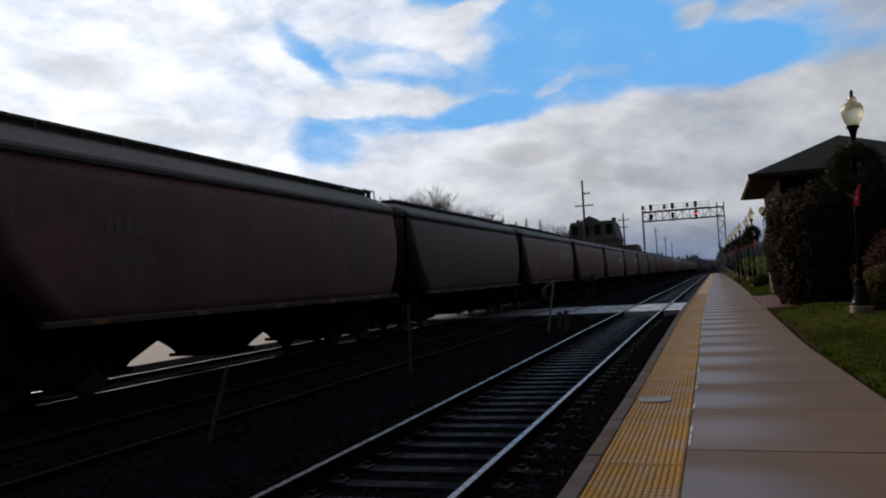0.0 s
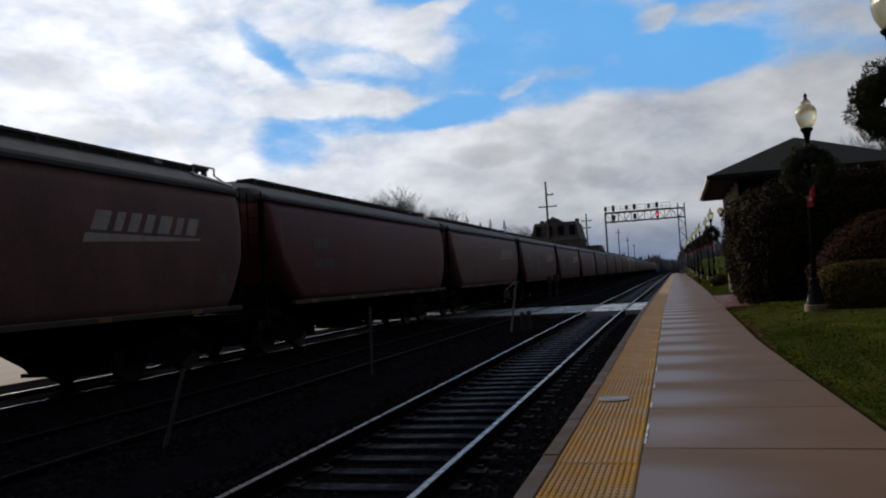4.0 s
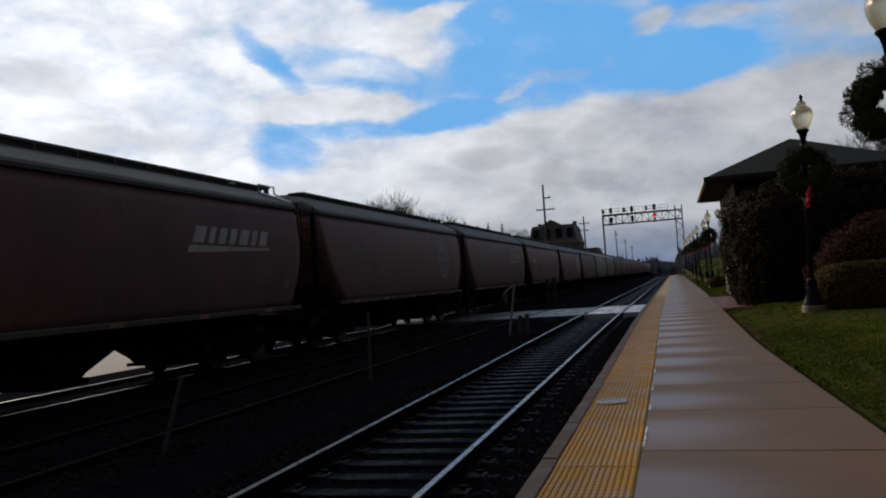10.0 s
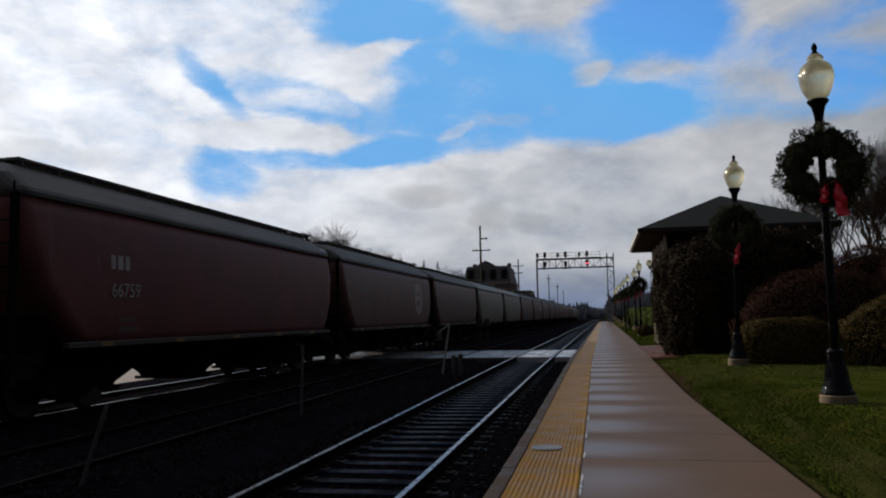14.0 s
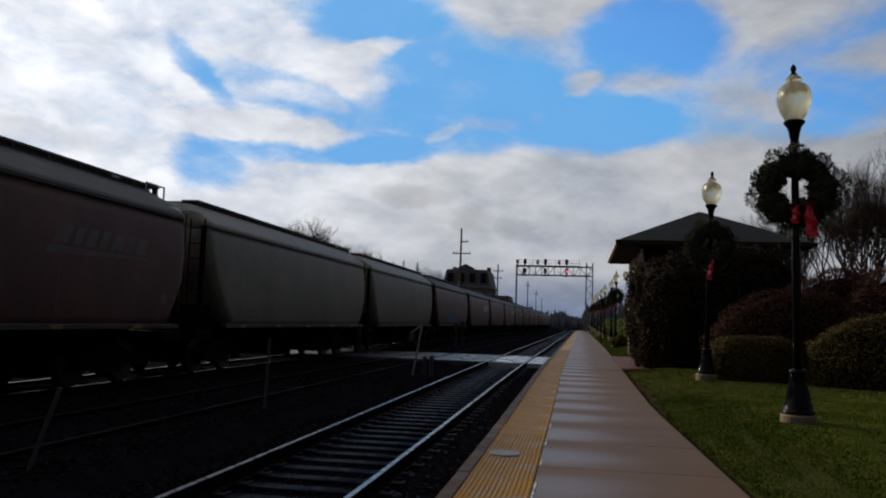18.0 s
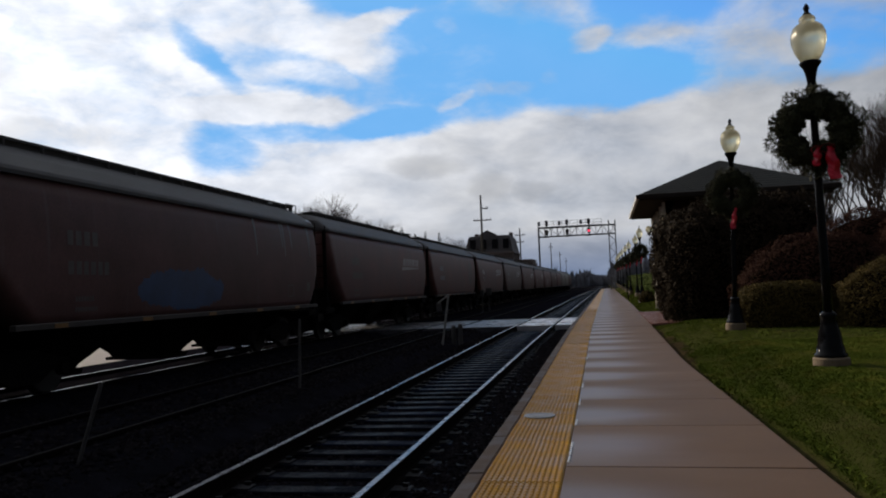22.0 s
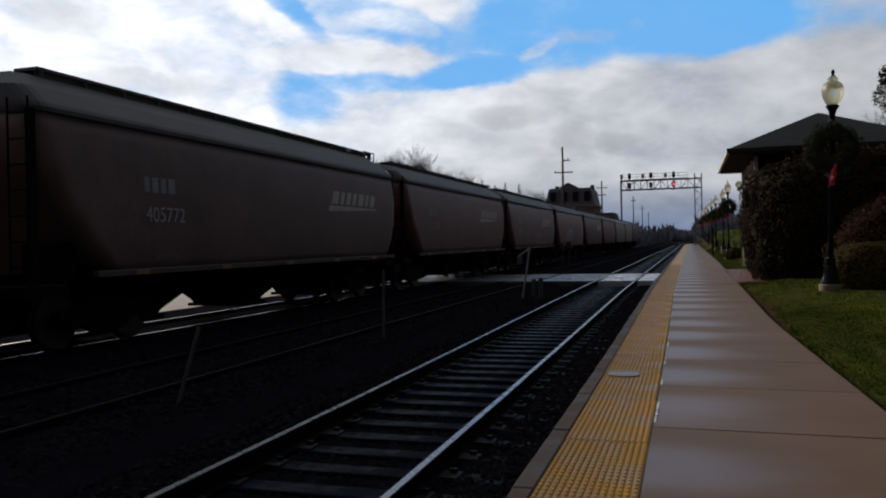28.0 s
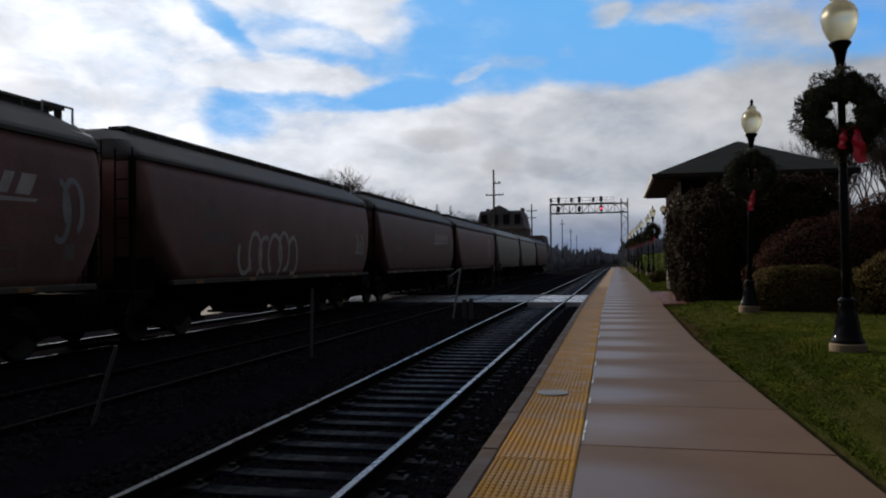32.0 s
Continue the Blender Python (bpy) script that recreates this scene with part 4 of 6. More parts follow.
def build_car(paint, m, label, top=0.0):
    """top: how much higher than usual the ridge and its walkways stand."""
    car = anchor("hopper_car", m, label, "freight car", "cars of the freight train")
    bm = bmesh.new()
    ring_loft(bm, RINGS)
    part("body", bm, paint, car, smooth=True)
    bm = bmesh.new()
    ring_loft(bm, [(z + top * smooth(3.86, 4.35, z), w, n, f) for z, w, n, f in ROOF_RINGS], 0.3)
    part("roof", bm, paint if paint is M_CARS[1] else M_CARROOF, car, "weathered grey metal roof")
    bm = bmesh.new()
    soft_box(bm, -0.36, -6.6, 4.35 + top, 0.36, 6.6, 4.47 + top, 0.04)
    for k in range(14):
        quad_box(bm, -0.40, -6.3 + k * 0.96, 4.35 + top, 0.40, -6.24 + k * 0.96, 4.48 + top)
    part("hatch_cover", bm, M_CARROOF, car)
    for s in (-1, 1):
        bm = bmesh.new()
        soft_box(bm, s * 0.56 - 0.24, -6.5, 4.46 + top, s * 0.56 + 0.24, 7.35, 4.515 + top, 0.008)
        for k in range(15):
            y = -6.42 + k * 0.975
            quad_box(bm, s * 0.79 - 0.03, y - 0.02, 4.26 + top, s * 0.79 + 0.03, y + 0.02, 4.462 + top)
        for y in (7.2,):
            quad_box(bm, s * 0.74 - 0.03, y - 0.03, 4.13, s * 0.74 + 0.03, y + 0.03, 4.47 + top)
        part("running_board", bm, M_GRATE, car, "steel grating walkway")
        bm = bmesh.new()
        soft_box(bm, s * 0.745 - 0.012, -6.5, 4.20 + top, s * 0.745 + 0.012, 7.0, 4.462 + top, 0.001)
        part("coaming", bm, M_COAMING, car, "dark grimy coaming under the walkway")
        # pale box added in place of sky showing through under the walkway
        bm = bmesh.new()
        soft_box(bm, s * 0.83 - 0.01, 5.35, 4.40 + top, s * 0.83 + 0.01, 5.62, 4.455 + top, 0.002)
        part("sky_gap_plate", bm, M_HANDRAIL, car, "small pale plate imitating sky through a gap")
        bm = bmesh.new()
        soft_box(bm, s * 1.585 - 0.06, -6.2, 1.18, s * 1.585 + 0.06, 7.1, 1.28, 0.02)
        part("side_sill", bm, M_SILL, car, "dusty pale side sill")
        for y in (-5.3, -2.7, 0.0, 2.6, 5.2):
            bm = bmesh.new()
            quad_box(bm, s * 1.648 - 0.004, y, 1.185, s * 1.648 + 0.004, y + 0.34, 1.262)
            part("reflector", bm, M_REFLECT, car, "dull yellow reflective strip")
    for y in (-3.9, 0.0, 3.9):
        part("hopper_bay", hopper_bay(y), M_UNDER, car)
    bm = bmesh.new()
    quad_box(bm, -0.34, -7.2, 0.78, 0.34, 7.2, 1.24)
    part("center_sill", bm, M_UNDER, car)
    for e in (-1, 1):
        # plain solid block added to close bright gaps round trucks and couplers
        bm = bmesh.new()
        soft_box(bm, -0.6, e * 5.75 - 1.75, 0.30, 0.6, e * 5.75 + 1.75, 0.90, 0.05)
        part("truck_gap_block", bm, M_UNDER, car)
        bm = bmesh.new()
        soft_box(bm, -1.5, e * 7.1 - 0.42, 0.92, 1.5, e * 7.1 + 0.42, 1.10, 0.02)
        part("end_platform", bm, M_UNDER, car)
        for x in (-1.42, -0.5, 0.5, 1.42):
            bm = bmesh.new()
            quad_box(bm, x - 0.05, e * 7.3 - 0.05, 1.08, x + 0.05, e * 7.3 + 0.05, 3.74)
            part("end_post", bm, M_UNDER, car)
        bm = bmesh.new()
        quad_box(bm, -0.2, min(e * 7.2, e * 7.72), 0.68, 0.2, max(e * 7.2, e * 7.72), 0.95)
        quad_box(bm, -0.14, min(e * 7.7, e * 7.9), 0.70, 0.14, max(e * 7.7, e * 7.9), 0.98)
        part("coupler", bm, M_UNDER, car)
        for s in (-1, 1):
            bm = bmesh.new()
            for x in (1.12, 1.5):
                tube(bm, (s * x, e * 7.42, 0.55), (s * x, e * 7.42, 3.9), 0.018, seg=5)
            for k in range(9):
                tube(bm, (s * 1.12, e * 7.42, 0.62 + k * 0.38), (s * 1.5, e * 7.42, 0.62 + k * 0.38), 0.014, seg=5)
            part("ladder", bm, M_UNDER, car)
        for s in (-1, 1) if e > 0 else ():
            bm = bmesh.new()
            x = s * 0.80
            tube(bm, (x, e * 6.75, 4.2), (x, e * 6.75, 4.53 + top), 0.022, seg=6)
            tube(bm, (x, e * 7.56, 4.22), (x, e * 7.56, 4.53 + top), 0.022, seg=6)
            tube(bm, (x, e * 6.75, 4.53 + top), (x, e * 7.56, 4.53 + top), 0.022, seg=6)
            tube(bm, (x, e * 7.56, 4.24), (s * 1.42, e * 7.36, 3.86), 0.022, seg=6)
            part("handrail", bm, M_HANDRAIL, car, "pale steel roof handrail")
            # pale plate added to imitate the sky's glint on the roof end
            bm = bmesh.new()
            v = [bm.verts.new((s * a, b, c)) for a, b, c in ((0.98, 6.35, 4.19), (1.13, 6.30, 4.11), (1.44, 7.30, 3.92), (1.30, 7.38, 4.0), (0.98, 6.35, 4.15), (1.13, 6.30, 4.07), (1.44, 7.30, 3.88), (1.30, 7.38, 3.96))]
            for idx in ((0, 1, 2, 3), (7, 6, 5, 4), (0, 4, 5, 1), (1, 5, 6, 2), (2, 6, 7, 3), (3, 7, 4, 0)):
                bm.faces.new([v[i] for i in idx])
            part("roof_glint_plate", bm, M_HANDRAIL, car, "pale plate imitating a glint at the roof corner")
        build_truck(car, e * 5.35)
    bm = bmesh.new()
    tube(bm, (0.9, -6.2, 1.35), (0.9, -5.3, 1.35), 0.17, seg=12)
    quad_box(bm, 0.5, -6.6, 1.08, 1.2, -6.2, 1.75)
    part("brake_gear", bm, M_UNDER, car)
    return car


# marks on the car sides: each shape is a list of (along, up) corners on the side facing the platform
def side_mark(name, car, shapes, mat, label="", lift=0.006):
    verts, faces = [], []
    for sh in shapes:
        # fine strips, so that the mark follows the curved side
        zs = [p[1] for p in sh]
        k = max(1, int((max(zs) - min(zs)) / 0.12))
        if len(sh) == 4 and k > 1:
            (a0, b0), (a1, b1), (a2, b2), (a3, b3) = sh
            for i in range(k + 1):
                f = i / k
                for (ya, za), (yb, zb) in (((a0, b0), (a3, b3)), ((a1, b1), (a2, b2))):
                    y, z = ya + (yb - ya) * f, za + (zb - za) * f
                    verts.append((side_x(z) + lift, y, z))
                if i:
                    n = len(verts)
                    faces.append((n - 4, n - 3, n - 1, n - 2))
        else:
            n = len(verts)
            verts += [(side_x(z) + lift, y, z) for y, z in sh]
            faces.append(tuple(range(n, n + len(sh))))
    return from_faces(name, verts, faces, mat, car, label)


def skew_bar(y, z, w, h, lean=0.0):
    return [(y, z), (y + w, z), (y + w + lean, z + h), (y + lean, z + h)]


def logo_shapes(y, z, h):
    """The railway's mark as plain slanted strokes over a tapering stripe."""
    w, ln = h * 2.15, h * 0.55
    out_shapes, x = [], y
    for wide in (1.15, 0.62, 0.80, 0.70, 1.05, 0.62, 0.95):
        out_shapes.append(skew_bar(x, z, h * wide, h, ln))
        x += h * (wide + 0.46)
    out_shapes.append([(y - h * 0.55, z - h * 0.62), (y + w * 4.2, z - h * 0.30), (y + w * 4.28, z - h * 0.16), (y - h * 0.35, z - h * 0.16)])
    return out_shapes


def bar_lines(y, z, rows):
    shapes = []
    rng = random.Random(int(y * 10) + len(rows))
    for i, (count, h) in enumerate(rows):
        x = y
        for _ in range(count):
            w = h * rng.uniform(0.5, 0.75)
            shapes.append(skew_bar(x, z, w, h))
            x += w + h * 0.28
        z -= h * 2.0
    return shapes


def round_emblem(y, z, r):
    """A pale disc with a thin rim; four dark quarters are left open round a pale cross."""
    shapes = []
    n = 48
    for k in range(n):
        a, b = k * 2 * math.pi / n, (k + 1) * 2 * math.pi / n
        quarter = abs(math.sin(2 * (a + b) / 2)) > 0.50
        for q0, q1 in ((0.56, 0.70), (0.76, 0.94), (0.97, 1.0)) + (((0.02, 0.20),) if quarter else ((0.02, 0.56),)):
            shapes.append([(y + q * r * math.cos(c), z + q * r * math.sin(c)) for c, q in ((a, q0), (a, q1), (b, q1), (b, q0))])
    return shapes


def scrawl(y, z, w, h, seed, strokes=6):
    """Sprayed loops that spell nothing."""
    rng = random.Random(seed)
    shapes = []
    for k in range(strokes):
        cx = y + w * (k + 0.5) / strokes
        rx, rz, a0 = w / strokes * rng.uniform(0.4, 0.62), h * rng.uniform(0.35, 0.5), rng.uniform(0, 6.28)
        span = rng.uniform(3.2, 5.8)
        cz, t = z + h * 0.5 + rng.uniform(-0.08, 0.08) * h, 0.085 * h + 0.03
        for i in range(14):
            a, b = a0 + span * i / 14, a0 + span * (i + 1) / 14
            shapes.append([(cx + (rx + o) * math.cos(c), cz + (rz + o) * math.sin(c)) for c, o in ((a, 0), (a, t), (b, t), (b, 0))])
    return shapes


def cloud_strips(y, z, w, h, seed):
    """A sprayed patch with a ragged outline, as upright strips."""
    rng = random.Random(seed)
    n = max(5, int(w / 0.06))
    lo = hi = 0.0
    shapes = []
    for k in range(n):
        f = (k + 0.5) / n
        lo, hi = lo * 0.7 + rng.uniform(-0.12, 0.12), hi * 0.7 + rng.uniform(-0.05, 0.05)
        env = math.sin(math.pi * f) ** 0.4
        z0, z1 = z + h * (0.5 - 0.5 * env + lo * 0.4), z + h * (0.5 + 0.45 * env + hi)
        shapes.append(skew_bar(y + w * k / n, max(z0, z), w / n, max(0.05, z1 - max(z0, z))))
    return shapes


def lettered(text, y, z, h, car):
    cu = bpy.data.curves.new("number", "FONT")
    cu.body, cu.size, cu.extrude = text, h * 1.4, 0.002
    tmp = bpy.data.objects.new("number_text", cu)
    scene.collection.objects.link(tmp)
    me = bpy.data.meshes.new_from_object(tmp.evaluated_get(bpy.context.evaluated_depsgraph_get()))
    bpy.data.objects.remove(tmp)
    me.materials.append(M_MARK)
    ob = new("car_number", me)
    ob.parent = car
    ob.matrix_basis = Matrix.Translation((side_x(z + h / 2) + 0.012, y, z)) @ Euler((radians(90), 0, radians(90))).to_matrix().to_4x4()
    tagged(ob, "faded white painted car number")


# travel of the train towards the camera, second by second
TRAVEL = [
    (0, 0.23), (1, 10.05), (2, 19.74), (3, 29.12), (4, 38.60), (5, 48.23), (6, 57.77), (7, 67.86),
    (8, 78.24), (9, 88.60), (10, 98.86), (11, 108.91), (12, 118.84), (13, 128.86), (14, 139.10), (15, 149.42),
    (16, 159.52), (17, 169.40), (18, 179.02), (19, 188.58), (20, 198.58), (21, 208.97), (22, 219.31), (23, 229.63),
    (24, 240.07), (25, 250.61), (26, 261.45), (27, 272.20), (28, 282.94), (29, 293.67), (30, 304.44), (31, 315.15),
    (32, 325.78),
]
NUMBERS = {9: "66759", 17: "496175", 19: "477792", 5: "477148", 6: "477519", 18: "405772", 20: "487987"}
FIRST_END = 22.48
# cars with a lower or higher ridge than the rest
TOPS = {-1: -0.06, 0: -0.06, 1: -0.13, 2: -0.13, 3: -0.13, 4: -0.13, 5: -0.13, 6: -0.13, 7: -0.06, 18: 0.06}
CARS = []


def build_train():
    marks = {"logo": (2, 4, 5, 6, 8, 11, 15, 17, 18, 19, 20, 22), "emblem": (0, 7, 10, 16, 23), "grey": (12, 13, 24, 25), "red": (3, 9), "sooty": (1, 18)}
    base = {}
    names = ("oxide brown covered hopper car with grimy rounded sides", "dull grey covered hopper car with plain rounded sides", "red oxide covered hopper car with grimy rounded sides", "sooty dark brown covered hopper car with rounded sides")
    for k in range(-1, 27):
        kind = 1 if k in marks["grey"] else 2 if k in marks["red"] else 3 if k in marks["sooty"] else 0
        y = FIRST_END + CAR_PITCH * k - 7.3
        m = Matrix.Translation((TRACKS[2], y, RAIL_Z))
        top = TOPS.get(k, 0.0)
        car = copy_thing(base[kind, top], m) if (kind, top) in base else build_car(M_CARS[kind], m, names[kind], top)
        base.setdefault((kind, top), car)
        CARS.append((car, y))
    for k in range(-1, 27):
        car = CARS[k + 1][0]
        if k in marks["logo"]:
            side_mark("painted_logo", car, logo_shapes(2.55, 2.73, 0.34), M_FAINT if k == 11 else M_GRAF if k == 8 else M_MARK, "faded white painted railway mark")
            tagged(car, "oxide brown covered hopper car with faded white mark")
        if k in marks["emblem"]:
            side_mark("painted_emblem", car, round_emblem(5.2 if k == 16 else 4.5, 2.58, 0.78), M_FAINT if k in (0, 16) else M_MARK if k == 10 else M_GRAF, "faded white round painted emblem")
            tagged(car, "dark brown covered hopper car with round white emblem")
        if k in NUMBERS:
            lettered(NUMBERS[k], -5.0, 2.10, 0.27, car)
            tagged(side_mark("lettering", car, bar_lines(-5.0, 2.62, [(3 if k == 9 else 4, 0.27)]), M_MARK if k in (9, 17) else M_GRAF), kind="stuff")
        elif k not in marks["grey"]:
            tagged(side_mark("car_number", car, bar_lines(-4.9, 2.62, [(4, 0.26), (6, 0.24)]), M_GRAF if k in (2, 16, 17) else M_FAINT), "nearly worn off painted lettering", kind="stuff")
        tagged(side_mark("data_stencil", car, bar_lines(-4.7, 1.62, [(7, 0.09), (9, 0.08)]), M_FAINT), kind="stuff")
        side_mark("placard", car, [skew_bar(6.3, 1.70, 0.24, 0.26)], M_FAINT)
        side_mark("placard_holder", car, [skew_bar(4.8, 1.54, 0.43, 0.03), skew_bar(4.8, 1.86, 0.43, 0.03), skew_bar(4.8, 1.54, 0.03, 0.35), skew_bar(5.2, 1.54, 0.03, 0.35)], M_FAINT)
        rng = random.Random(k + 40)
        for d in range((7 if k in (0, 14) else rng.choice((2, 3, 5))) if k in (0, 7, 14, 16) else 0):
            y, ln = rng.uniform(2.5, 7.0), rng.uniform(0.35, 1.0)
            side_mark("grime_drip", car, [[(y, 3.70 - ln), (y + 0.05, 3.70 - ln), (y + rng.uniform(0.05, 0.12), 3.70), (y - 0.05, 3.70)]], M_GRAF if k == 14 else M_DRIP, "pale streak run down from the eave")
    for k, args in ((21, (-3.2, 1.36, 3.6, 1.05, 4, 6)), (21, (5.6, 1.9, 0.9, 0.8, 7, 3)), (20, (-0.3, 1.45, 4.4, 0.6, 11, 7)), (20, (6.0, 2.1, 0.7, 1.0, 12, 2)), (5, (-1.8, 1.95, 1.1, 0.85, 5, 3))):
        tagged(side_mark("graffiti", CARS[k + 1][0], scrawl(*args), M_MARK if k == 21 else M_GRAF), "pale sprayed graffiti", kind="stuff")
    tagged(side_mark("graffiti", CARS[6][0], cloud_strips(-1.5, 2.05, 0.5, 0.4, 3), M_BLUE), "blue sprayed patch", kind="stuff")
    tagged(side_mark("graffiti", CARS[15][0], cloud_strips(-2.8, 1.36, 3.6, 0.95, 4), M_BLUE), "blue sprayed patch", kind="stuff")


build_train()

# ---- platform lamps with wreaths ----
def build_lamp(m):
    lamp = anchor("platform_lamp", m, "black iron acorn-globe lamp post hung with a wreath", "street lamp", "lamp posts along the platform")
    bm = bmesh.new()
    lathe(bm, [(0.235, -0.25), (0.24, 0.11), (0.22, 0.13)], 28)
    part("footing", bm, M_FOOT, lamp, "round weathered concrete footing")
    bm = bmesh.new()
    lathe(bm, [(0.22, 0.12), (0.22, 0.17), (0.19, 0.19), (0.185, 0.26), (0.165, 0.30), (0.155, 0.42), (0.12, 0.56), (0.10, 0.66), (0.115, 0.69), (0.115, 0.73), (0.085, 0.76)], 16)
    part("base", bm, M_IRON, lamp, "glossy black fluted base", smooth=True)
    bm = bmesh.new()
    lathe(bm, [(0.066, 0.75), (0.062, 1.3), (0.055, 2.6), (0.05, 3.92), (0.075, 3.94), (0.078, 3.98), (0.052, 4.0)], 14)
    part("post", bm, M_IRON, lamp, smooth=True)
    bm = bmesh.new()
    lathe(bm, [(0.052, 3.98), (0.062, 4.06), (0.080, 4.16), (0.098, 4.23), (0.142, 4.285), (0.150, 4.315), (0.12, 4.335)], 18)
    part("fitter", bm, M_IRON, lamp, smooth=True)
    bm = bmesh.new()
    lathe(bm, [(0.112, 4.330), (0.152, 4.383), (0.196, 4.467), (0.227, 4.572), (0.240, 4.656), (0.233, 4.740), (0.203, 4.818), (0.147, 4.871), (0.106, 4.887), (0.100, 4.913), (0.116, 4.934), (0.100, 4.971), (0.069, 5.002)], 26)
    part("globe", bm, M_GLOBE, lamp, "pale yellow ribbed acrylic globe", smooth=True)
    bm = bmesh.new()
    lathe(bm, [(0.050, 4.992), (0.055, 5.022), (0.030, 5.042), (0.035, 5.072), (0.045, 5.102), (0.030, 5.142), (0.012, 5.172)], 12)
    part("finial", bm, M_IRON, lamp, smooth=True)
    # wreath of fir sprigs
    rng = np.random.default_rng(int(m.translation.y * 10))
    n = 28000 if m.translation.y < 30 else 1200
    R0, r0 = 0.355, 0.158
    a, b = rng.uniform(0, 2 * np.pi, n), rng.uniform(0, 2 * np.pi, n)
    lump = 1 + 0.18 * np.sin(5 * a + 1.3) + 0.12 * np.sin(11 * a)
    rr = r0 * lump * rng.uniform(0.35, 1.15, n) ** 0.6
    rad = R0 + rr * np.cos(b)
    pts = np.stack([rad * np.cos(a), rr * np.sin(b) * 0.75, rad * np.sin(a)], 1)
    nrm = np.stack([np.cos(a) * np.cos(b), np.sin(b), np.sin(a) * np.cos(b)], 1)
    k = n // 9
    a2 = rng.uniform(0, 2 * np.pi, k)
    out = rng.uniform(0.8, 1.75, k) * r0 * (1 + 0.25 * np.sin(7 * a2) * np.sin(3 * a2 + 1))
    tips = np.stack([(R0 + out) * np.cos(a2), rng.normal(0, 0.07, k), (R0 + out) * np.sin(a2)], 1)
    pts, nrm = np.concatenate([pts, tips]), np.concatenate([nrm, np.stack([-np.sin(a2), 0 * a2, np.cos(a2)], 1)])
    wm = pose(0, -0.12, 3.30)
    wr = scatter_quads("wreath", pts, nrm, 0.0155 if n > 2000 else 0.07, M_WREATH, lamp, rng, 6.0 if n > 2000 else 3.2, "dark green fir wreath")
    wr.matrix_basis = wm
    # thick near-black ring, painted shade behind the fir sprigs
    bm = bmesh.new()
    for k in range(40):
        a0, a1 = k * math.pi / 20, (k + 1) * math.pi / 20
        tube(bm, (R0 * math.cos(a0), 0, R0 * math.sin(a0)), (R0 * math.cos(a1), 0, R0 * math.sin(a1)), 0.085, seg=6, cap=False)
    part("wreath_shade_core", bm, M_CORE, wr)
    # red bow: two crumpled loops under the wreath and one long tail beside a short one
    bm = bmesh.new()
    big_bow = m.translation.y < 15
    loops = ((-0.03, 0.06, 0.045), (0.12, 0.10, 0.06)) if big_bow else ()
    for cx, rx, rz in loops:
        for k in range(10):
            q = [(cx + rx * math.cos(t), -0.19 + 0.03 * math.sin(3 * t), -0.43 + rz * math.sin(t)) for t in (k / 10 * 2 * math.pi, (k + 1) / 10 * 2 * math.pi)]
            bm.faces.new([bm.verts.new((p[0], p[1] + d, p[2])) for p, d in ((q[0], -0.05), (q[1], -0.05), (q[1], 0.05), (q[0], 0.05))])
    tails = ((0.14, 0.075, 0.46, 0.06), (0.0, 0.05, 0.26, -0.03)) if big_bow else ((0.06, 0.06, 0.50, -0.07),)
    for x0, wd, ln, drift in tails:
        pv = None
        for k in range(9):
            f = k / 8
            x, z, w = x0 + drift * f + 0.015 * math.sin(k * 1.7), -0.40 - ln * f, wd * (0.35 + 0.65 * min(1, 2.2 * f))
            row = [bm.verts.new((x - w, -0.20 - 0.03 * math.sin(k * 1.1), z)), bm.verts.new((x, -0.23 + 0.02 * math.cos(k), z - 0.01)), bm.verts.new((x + w, -0.20 + 0.03 * math.cos(k * 0.9), z + 0.015))]
            if pv:
                bm.faces.new((pv[0], pv[1], row[1], row[0])), bm.faces.new((pv[1], pv[2], row[2], row[1]))
            pv = row
    bow = part("bow", bm, M_RIBBON, lamp, "bright red ribbon bow with hanging tails")
    bow.matrix_basis = wm @ Matrix.Translation((0.02, 0, 0.15 if big_bow else 0.03))
    return lamp


for lx, ly, lz, yaw in ((3.07, 12.0, 0.17, 14), (3.09, 20.5, 0.22, 10), (2.56, 59.5, 0.33, 0), (2.62, 70.0, 0.36, 0), (2.37, 81.0, 0.42, 0), (2.29, 92.7, 0.53, 0), (2.18, 106.0, 0.65, 0), (2.10, 120.0, 0.82, 0), (2.06, 137.0, 0.98, 0), (2.04, 155.0, 1.12, 0)):
    build_lamp(pose(lx, ly, lz, 0, -0.4 if ly < 15 else 1.5 if ly < 25 else 0, -yaw))


